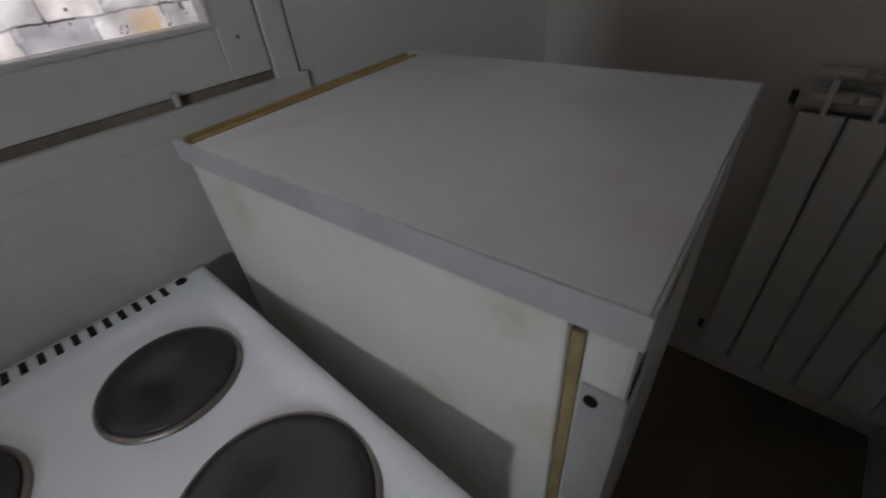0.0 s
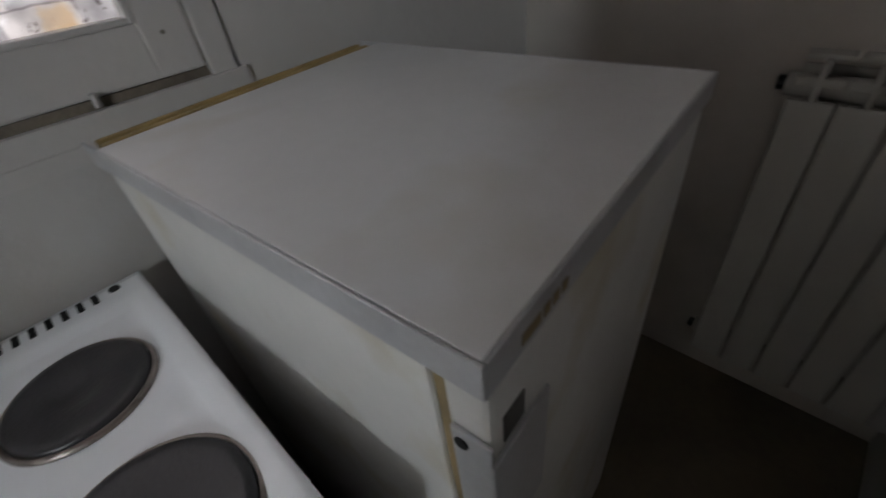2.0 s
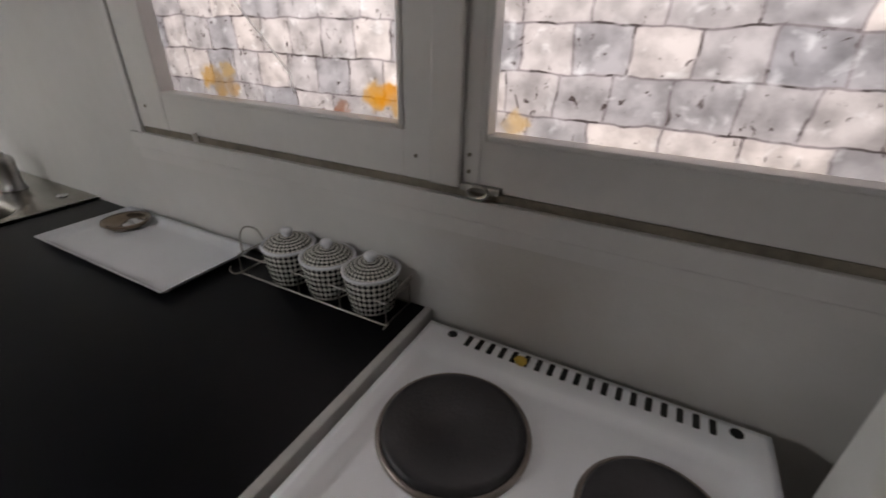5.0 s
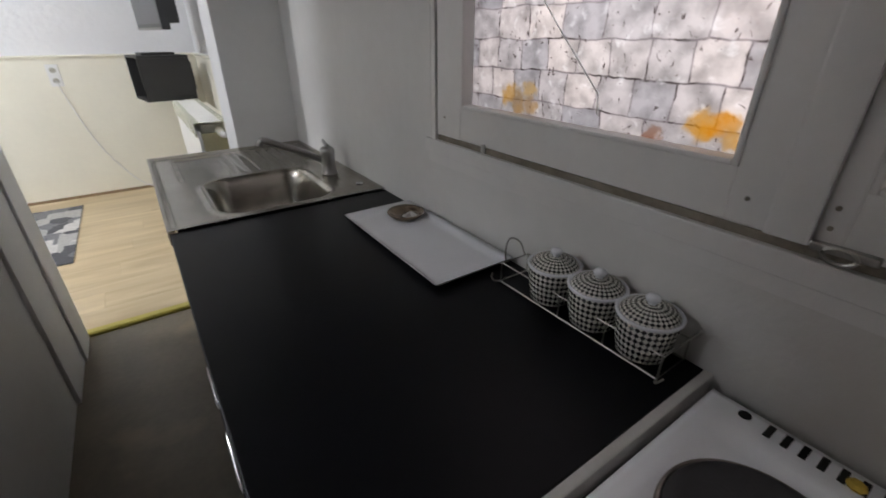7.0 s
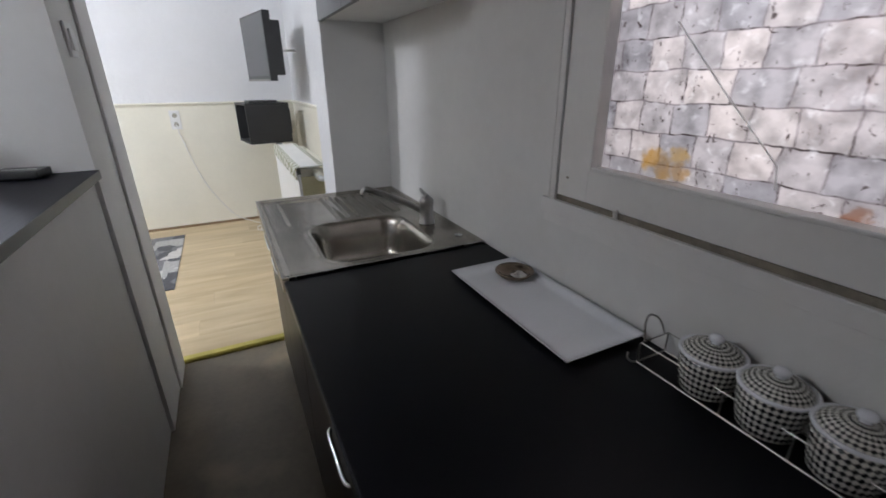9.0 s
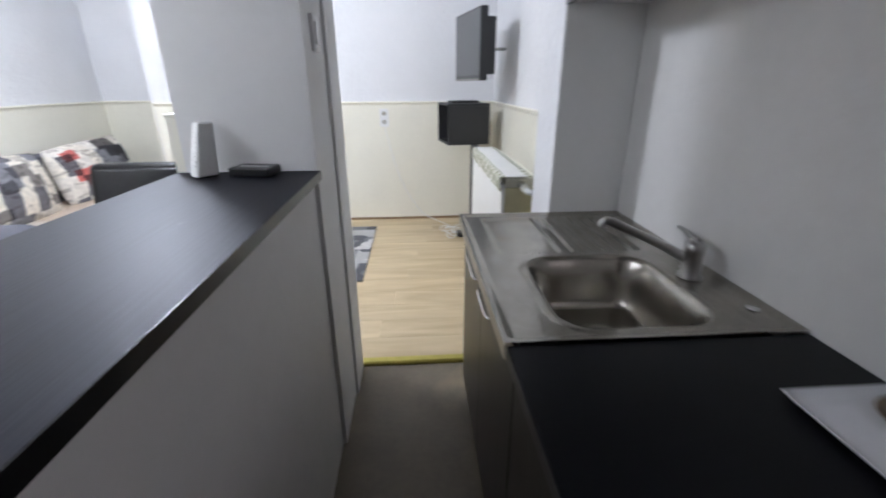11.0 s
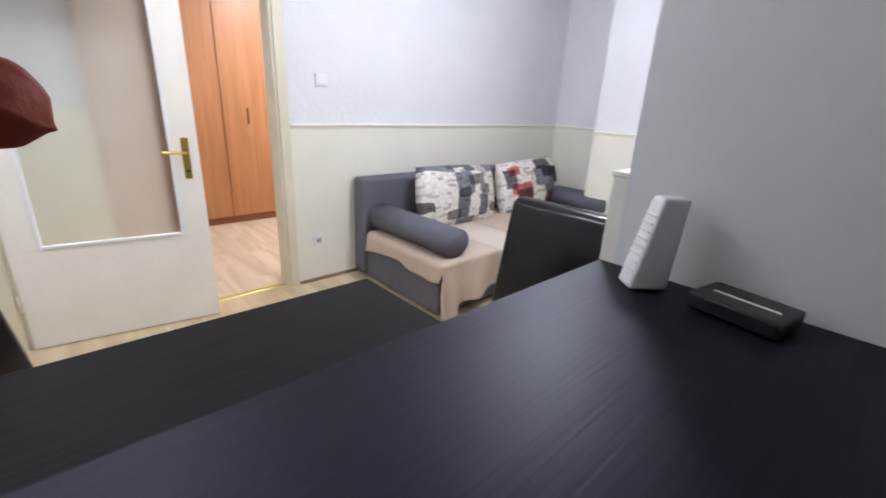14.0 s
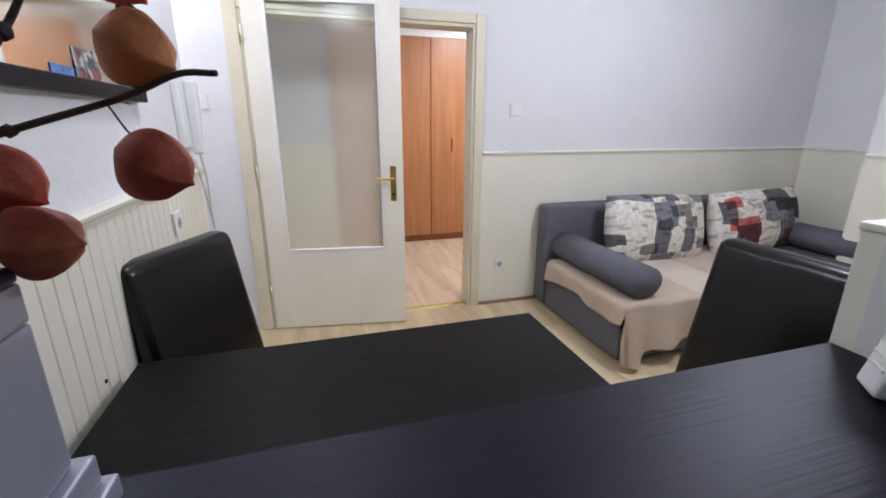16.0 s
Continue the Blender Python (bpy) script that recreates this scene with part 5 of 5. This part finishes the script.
part("lining", slab(EAST - 0.010, EAST + 0.13, -0.127, 1.284, 2.008, 2.0295, 0.003), CASING, frame_ob)
LEAF = pose(EAST - 0.012, 1.282, 0, 0, 0, -90 - 8.6)


def leaf_part(name, x0, x1, z0, z1, y0, y1, material, parent, label="", bevel=0.003):
    bm = slab(x0, x1, y0, y1, z0, z1, bevel)
    bm.transform(LEAF)
    return part(name, bm, material, parent, label)


leaf = thing("door_1", (EAST - 0.03, 0.85, ZL), "cream glazed door leaf standing ajar to the hall", "door", kind="structure")
LW, LH = 0.900, 2.125
leaf_part("stile", 0.0, 0.118, 0.5755, LH, -0.02, 0.02, CREAMDOOR, leaf, "", 0.0)
leaf_part("stile", LW - 0.130, LW, 0.5755, LH, -0.02, 0.02, CREAMDOOR, leaf, "", 0.0)
leaf_part("rail", 0.0, LW, ZL + 0.008, 0.575, -0.02, 0.02, CREAMDOOR, leaf, "", 0.0)
leaf_part("rail", 0.1185, LW - 0.1305, 2.085, LH, -0.02, 0.02, CREAMDOOR, leaf, "", 0.0)
gpane = leaf_part("pane", 0.119, LW - 0.131, 0.576, 2.084, -0.003, 0.003, FROSTED, leaf, "obscured greenish glass pane", 0.0)
gpane.visible_shadow = False
for x0, x1, z0, z1 in ((0.1185, 0.135, 0.5755, 2.0845), (LW - 0.147, LW - 0.1305, 0.5755, 2.0845), (0.135, LW - 0.147, 0.5755, 0.592), (0.135, LW - 0.147, 2.068, 2.0845)):
    leaf_part("glazing_bead", x0, x1, z0, z1, -0.027, -0.0035, WHITEPLASTIC, leaf)
plate = leaf_part("lock_plate", LW - 0.085, LW - 0.047, 0.905, 1.135, -0.0245, -0.0205, BRASS, leaf, "brass lock plate")
bm = tube(arc([(LW - 0.066, -0.0245, 1.055), (LW - 0.066, -0.060, 1.055), (LW - 0.085, -0.066, 1.055), (LW - 0.180, -0.064, 1.058)], 5), 0.0085, 10)
bm.transform(LEAF)
part("lever", bm, BRASS, plate, "brass lever", True)
bm = tube([(LW - 0.066, -0.0250, 0.95), (LW - 0.066, -0.0285, 0.95)], 0.008, 12)
bm.transform(LEAF)
part("keyhole", bm, SLOT, plate)
for z in (0.25, 1.05, 1.85):
    bm = tube([(-0.008, -0.022, z), (-0.008, -0.022, z + 0.09)], 0.008, 10)
    bm.transform(LEAF)
    part("hinge", bm, CASING, leaf, "", True)

# ---- hall wardrobe ----
WX = 6.06
ward = thing("wardrobe", (WX + 0.3, -0.3, ZL), "orange beech veneer wardrobe in the hall", "wardrobe")
# body coloured dark so that the gaps between doors look shaded
part("body", slab(WX + 0.022, 6.70, -1.55, 0.14, 0.10, 2.29), WARDDARK, ward)
part("plinth", slab(WX + 0.03, 6.70, -1.55, 0.14, ZL, 0.099), WARDDARK, ward, "darker plinth")
for k in range(3):
    y0 = -0.850 + (k - 1) * 0.50
    d = part("door", slab(WX, WX + 0.02, y0 + 0.005, y0 + 0.495, 0.10, 2.29, 0.002), WARDROBE, ward)
    h = y0 + (0.25 if k == 1 else 0.34)
    part("handle", slab(WX - 0.022, WX - 0.001, h - 0.008, h + 0.008, 1.08, 1.24, 0.005), WARDDARK, d)
part("cornice", slab(WX - 0.01, 6.70, -1.56, 0.15, 2.291, 2.36, 0.004), WHITEPLASTIC, ward, "white top strip")

# ---- living room, west side ----
tv = thing("television", (0.32, -1.90, 1.40), "black flat-screen television on a wall bracket, switched off", "television")
TVM = pose(0.390, -1.995, 1.628, 0, 0, 90 + 11.5)
def tv_part(name, x0, x1, y0, y1, z0, z1, material, label="", bevel=0.004, parent=tv):
    bm = slab(x0, x1, y0, y1, z0, z1, bevel)
    bm.transform(TVM)
    return part(name, bm, material, parent, label)
tv_part("case", -0.30, 0.30, 0.0, 0.055, -0.244, 0.242, BLACKPLASTIC)
tv_part("rear_housing", -0.28, 0.22, 0.0555, 0.150, -0.20, 0.19, BLACKPLASTIC, "", 0.01)
tv_part("screen", -0.287, 0.287, -0.002, -0.0005, -0.205, 0.228, SCREEN, "grey unlit screen", 0.0)
tv_part("chin_strip", -0.295, 0.295, -0.004, -0.001, -0.244, -0.230, DULLCHROME, "silver bottom strip", 0.001)
bm = slab(0.031, 0.36, -2.285, -2.265, 1.62, 1.645, 0.004)
part("wall_bracket", bm, WHITEPLASTIC, tv)
box = thing("cube_shelf", (0.32, -2.30, 0.868), "black open cube shelf fixed in the corner", "shelf")
BOXM = pose(0.528, -2.10, 0.868, 0, 0, 9.5)
for b in ((-0.365, 0.0, -0.40, 0.0, 0.0, 0.018), (-0.365, 0.0, -0.40, 0.0, 0.320, 0.338), (-0.365, 0.0, -0.40, -0.382, 0.0185, 0.3195), (-0.365, 0.0, -0.018, 0.0, 0.0185, 0.3195)):
    bm = slab(*b, 0.001)
    bm.transform(BOXM)
    part("panel", bm, BLACKBOX, box)
bm = slab(-0.365, -0.357, -0.3815, -0.0185, 0.0185, 0.3195)
bm.transform(BOXM)
part("back_panel", bm, BLACKBOX, box)
bm = slab(-0.365, -0.345, -0.26, -0.14, 0.06, 0.28, 0.003)
bm.transform(BOXM @ pose(-0.05, 0.0, 0.0))
part("wall_bracket", bm, BLACKBOX, box)
bm = slab(-0.30, -0.06, -0.28, -0.10, 0.3385, 0.358, 0.004)
bm.transform(BOXM)
tagged(part("media_box", bm, BLACKPLASTIC), "thin black box lying on the cube shelf", "set-top box")
OLIVE = mat("olive_cream_paint", (0.55, 0.50, 0.31), 0.45, vary=0.12, scale=8)
rad2 = thing("living_radiator", (0.25, -0.85, ZL), "radiator behind a white front board with a cloth on top", "radiator")
part("front_board", slab(0.385, 0.400, -1.45, -0.38, ZL + 0.03, 0.905, 0.003), WHITEPLASTIC, rad2, "white cover board")
for k in range(12):
    y = -1.40 + k * 0.08
    part("section", slab(0.20, 0.375, y + 0.004, y + 0.076, 0.10, 0.925, 0.008), CREAM, rad2)
part("collector", tube([(0.29, -1.43, 0.89), (0.29, -0.33, 0.89)], 0.022, 12), CREAM, rad2, "", True)
part("side_board", slab(0.19, 0.384, -0.396, -0.382, 0.05, 0.89, 0.003), OLIVE, rad2, "olive-cream side panel")
part("valve", tube(arc([(0.29, -0.33, 0.89), (0.29, -0.29, 0.89), (0.25, -0.285, 0.89), (0.10, -0.285, 0.89)], 4), 0.014, 10), WHITEPLASTIC, rad2, "white valve and pipe", True)
bm = bmesh.new()
rows = []
for i in range(25):
    row = []
    for j in range(40):
        s = -0.07 + 0.225 * i / 24
        y = -1.42 + 1.04 * j / 39
        x, z = 0.405 - max(s, 0), 0.945 + 0.004 * noise.noise(Vector((s * 20, y * 8, 2)))
        if s < 0:
            z += s
            x += 0.004 + 0.004 * math.sin(y * 40)
        row.append(bm.verts.new((x, y, z)))
    rows.append(row)
for a, b in zip(rows, rows[1:]):
    for j in range(39):
        bm.faces.new((a[j], a[j + 1], b[j + 1], b[j]))
bmesh.ops.recalc_face_normals(bm, faces=bm.faces[:])
GINGHAM = gingham("green_check_cloth_edge")
cloth = tagged(part("radiator_cloth", bm, mat("white_cotton_cloth", (0.78, 0.77, 0.74), 0.9, vary=0.05, scale=8, bump=0.2, bump_scale=200), smooth=True), "white cloth with a checked green border on the radiator", "cloth")
cloth.data.materials.append(GINGHAM)
for p in cloth.data.polygons:
    if p.center.x > 0.385 or p.center.x < 0.275:
        p.material_index = 1
sol = cloth.modifiers.new("thickness", "SOLIDIFY")
sol.thickness, sol.offset = 0.003, -1

rug = bmesh.new()
slab(1.22, 2.75, -2.50, -1.22, ZL + 0.001, ZL + 0.010, 0.003, bm=rug)
tagged(part("rug", rug, RUG), "grey patterned flat rug on the laminate floor", "rug")


# ---- sockets, switches, cables ----
def socket(at, axis, out, label, gang=1):
    s = thing("wall_socket", at, label, "wall socket", "wall sockets")
    x, y, z = at
    h = 0.042
    if axis == "x":
        part("plate", slab(x, x + out * 0.010, y - h, y + h, z - h * gang, z + h * gang, 0.004) if out > 0 else slab(x + out * 0.010, x, y - h, y + h, z - h * gang, z + h * gang, 0.004), WHITEPLASTIC, s)
        for k in range(gang):
            zz = z + (k - (gang - 1) / 2) * 0.08
            part("cup", tube([(x + out * 0.0105, y, zz), (x + out * 0.012, y, zz)], 0.021, 20), DARKCUP, s)
            for dy in (-0.009, 0.009):
                part("pin_hole", tube([(x + out * 0.0122, y + dy, zz), (x + out * 0.013, y + dy, zz)], 0.003, 8), SLOT, s)
    else:
        part("plate", slab(x - h, x + h, min(y, y + out * 0.010), max(y, y + out * 0.010), z - h * gang, z + h * gang, 0.004), WHITEPLASTIC, s)
        for k in range(gang):
            zz = z + (k - (gang - 1) / 2) * 0.08
            part("cup", tube([(x, y + out * 0.0105, zz), (x, y + out * 0.012, zz)], 0.021, 20), DARKCUP, s)
            for dx in (-0.009, 0.009):
                part("pin_hole", tube([(x + dx, y + out * 0.0122, zz), (x + dx, y + out * 0.013, zz)], 0.003, 8), SLOT, s)
    return s


DARKCUP = mat("ivory_socket_cup", (0.42, 0.40, 0.34), 0.4)
socket((EAST - 0.013, -0.382, 0.343), "x", -1, "cream wall socket beside the door frame")
socket((1.108, FAR + 0.013, 1.053), "y", 1, "white double wall socket under the dado rail", 2)
socket((2.93, NORTH - 0.020, 1.045), "y", -1, "white wall socket with a plug on the beadboard")
sw2 = thing("light_switch", (EAST - 0.01, -0.465, 1.498), "white square switch on the textured wall", "light switch", "light switches")
part("plate", slab(EAST - 0.016, EAST - 0.0005, -0.507, -0.422, 1.456, 1.540, 0.004), WHITEPLASTIC, sw2)
part("rocker", slab(EAST - 0.022, EAST - 0.0165, -0.492, -0.437, 1.471, 1.525, 0.003), WHITEPLASTIC, sw2)
sw3 = thing("light_switch", (EAST - 0.01, 1.57, 1.52), "white switch beside the hall door", "light switch", "light switches")
part("plate", slab(EAST - 0.010, EAST - 0.0005, 1.525, 1.615, 1.475, 1.565, 0.004), WHITEPLASTIC, sw3)
part("rocker", slab(EAST - 0.016, EAST - 0.010, 1.54, 1.60, 1.49, 1.55, 0.003), WHITEPLASTIC, sw3)
tagged(part("power_cable", tube(arc([(1.108, FAR + 0.028, 1.013), (1.08, FAR + 0.03, 0.85), (0.97, FAR + 0.03, 0.45), (0.78, FAR + 0.05, 0.12), (0.62, FAR + 0.12, 0.03), (0.50, -2.50, 0.024), (0.44, -2.30, 0.024)], 8), 0.004, 6), WHITEPLASTIC, smooth=True), "thin white power cable hanging from the socket", "cable")
loops = []
for k in range(46):
    a = k * 0.62
    r = 0.06 + 0.035 * math.sin(k * 0.9)
    loops.append((0.46 + r * math.cos(a) + 0.05 * math.sin(k * 0.21), -2.30 + 1.7 * r * math.sin(a) + 0.06 * math.cos(k * 0.17), ZL + 0.006 + 0.012 * (1 + math.sin(k * 1.7)) / 2 + 0.0004 * k))
tagged(part("tangled_cable", tube(arc(loops, 4), 0.0042, 6), WHITEPLASTIC, smooth=True), "tangle of white cables lying on the floor", "cable")
tagged(part("power_adapter", slab(0.36, 0.44, -2.22, -2.12, ZL + 0.001, ZL + 0.045, 0.008), BLACKPLASTIC), "black power adapter on the floor by the cables", "power adapter")
ic = thing("intercom_handset", (3.27, NORTH - 0.02, 1.27), "white wall intercom handset on its cradle", "intercom")
part("cradle", slab(3.20, 3.30, NORTH - 0.030, NORTH - 0.001, 1.30, 1.56, 0.008, 3), WHITEPLASTIC, ic)
bm = slab(3.275, 3.330, NORTH - 0.075, NORTH - 0.031, 1.27, 1.57, 0.014, 4)
for v in bm.verts:
    k = (v.co.z - 1.42) / 0.15
    v.co.y += 0.016 * (1 - k * k) * (1 if v.co.y > NORTH - 0.05 else 0.3)
part("handset", bm, WHITEPLASTIC, ic, "", True)
part("cord", tube(arc([(3.30, NORTH - 0.05, 1.27), (3.31, NORTH - 0.06, 1.15), (3.34, NORTH - 0.05, 1.02), (3.36, NORTH - 0.05, 0.92), (3.33, NORTH - 0.04, 1.10), (3.28, NORTH - 0.03, 1.25)], 6), 0.0035, 6), PIPE, ic, "", True)
mir = thing("wall_mirror", (2.5, NORTH - 0.02, 1.45), "wall mirror in a dark frame above the beadboard", "mirror")
part("mirror_glass", slab(1.80, 2.817, NORTH - 0.012, NORTH - 0.006, 1.501, 2.00), MIRROR, mir)
for b in ((1.76, 2.83, 1.462, 1.500), (1.76, 2.83, 2.001, 2.03)):
    part("mirror_frame", slab(b[0], b[1], NORTH - 0.032, NORTH - 0.001, b[2], b[3], 0.005), BARTOP, mir)
for b in ((1.76, 1.799), (2.818, 2.83)):
    part("mirror_frame", slab(b[0], b[1], NORTH - 0.032, NORTH - 0.001, 1.5005, 2.0005, 0.003), DARKFRONT, mir)
CARDBLUE = mat("blue_printed_card", (0.10, 0.20, 0.45), 0.45, vary=0.6, scale=60)
for x0, x1, z1, m_, lb in ((2.335, 2.430, 1.512, CARDBLUE, "small blue photo card tucked in the mirror frame"), (2.440, 2.566, 1.560, CARD, "collage photo card tucked in the mirror frame")):
    tagged(part("photo_card", slab(x0, x1, NORTH - 0.0145, NORTH - 0.0130, 1.5015, z1 + 0.01), m_), lb, "photo", "photo cards in the mirror frame")
tagged(part("dark_plank", slab(0.27, 0.30, -2.38, -1.96, ZL, 0.866, 0.003), BLACKBOX), "dark upright board standing under the cube shelf", "plank")
lamp = thing("ceiling_lamp", (2.42, -1.02, TOP), "round opal glass ceiling lamp, lit, out of view", "ceiling lamp", "ceiling lamps")
part("shade", lathe([(0.20, 0.0), (0.19, -0.03), (0.13, -0.05), (0.0, -0.055)], (2.42, -1.02, TOP), 32), BULB, lamp, "", True)
copy_thing(lamp, pose(5.0, -0.95, TOP))
# added fixture for the recess fill lamp, none known there
copy_thing(lamp, pose(3.77, 2.05, TOP))
# added fixture above the table to go with its fill lamp
copy_thing(lamp, pose(2.75, 1.00, TOP))


# ---- pieces: beadboard and laminate boards ----
def piece(name, me, at, parent):
    ob = new(name, me)
    ob.parent = parent
    ob.location = at
    return ob


def board_mesh(name, bm, material):
    me = bpy.data.meshes.new(name)
    bm.to_mesh(me)
    bm.free()
    me.materials.append(material)
    return me


bead = setting("panelling_north", slab(1.518, 3.418, NORTH - 0.006, NORTH, ZL, DADO - 0.03), CASING, "cream vertical beadboard panelling", "wall panelling")
prof = [(-0.0254, 0.0), (-0.0254, -0.0095), (-0.0228, -0.013), (0.0228, -0.013), (0.0254, -0.0095), (0.0254, 0.0)]
bm = bmesh.new()
lo = [bm.verts.new((u, v, 0.0)) for u, v in prof]
hi = [bm.verts.new((u, v, DADO - 0.04 - ZL)) for u, v in prof]
for k in range(6):
    bm.faces.new((lo[k], lo[(k + 1) % 6], hi[(k + 1) % 6], hi[k]))
bm.faces.new(lo[::-1]), bm.faces.new(hi)
bmesh.ops.recalc_face_normals(bm, faces=bm.faces[:])
BEAD = board_mesh("board", bm, CREAM)
for k in range(36):
    piece("board", BEAD, (1.546 + k * 0.0521, NORTH - 0.0065, ZL + 0.002), bead)
o, at, hi_ = -1, NORTH, DADO
prof = [(at, hi_ - 0.037), (at - 0.022, hi_ - 0.037), (at - 0.026, hi_ - 0.022), (at - 0.034, hi_ - 0.016), (at - 0.036, hi_ - 0.006), (at - 0.026, hi_), (at, hi_)]
setting("dado_north", extrude_profile(prof, "x", 1.518, 3.42), CREAM, "cream moulded dado rail", "trim")


def laminate(floor, material, x0, x1, y0, y1, w=0.193, length=1.285):
    bm = bmesh.new()
    slab(0.0, length - 0.0005, 0.0, w - 0.0005, 0.0, 0.012, 0.0004, 1, bm)
    full = board_mesh("plank", bm, material)
    y, r = y0, 0
    while y < y1 - 0.002:
        x = x0 - (r * 0.47 % 1.0) * length
        while x < x1:
            a, b, c = max(x, x0), min(x + length, x1), min(y + w, y1)
            if b - a > 0.02:
                if b - a > length - 0.01 and c - y > w - 0.005:
                    me = full
                else:
                    me = board_mesh("plank", slab(0.0, b - a - 0.0005, 0.0, c - y - 0.0005, 0.0, 0.012), material)
                piece("plank", me, (a, y, ZL - 0.0118), floor)
            x += length
        y, r = y + w, r + 1


laminate(living_floor, LAMINATE, -0.02, EAST, FAR, -0.263)
laminate(living_floor, LAMINATE, 1.56, EAST, -0.263, 1.46)
laminate(living_floor, LAMINATE, 3.29, EAST, SOUTH, FAR)
laminate(hall_floor, HALLLAM, EAST, 6.1, -1.7, 2.2)

# small marks on the beadboard and wall
tagged(part("nail", tube([(2.235, NORTH - 0.0200, 0.82), (2.235, NORTH - 0.0225, 0.82)], 0.005, 8), SLOT), "dark nail head in the beadboard panelling", "nail")
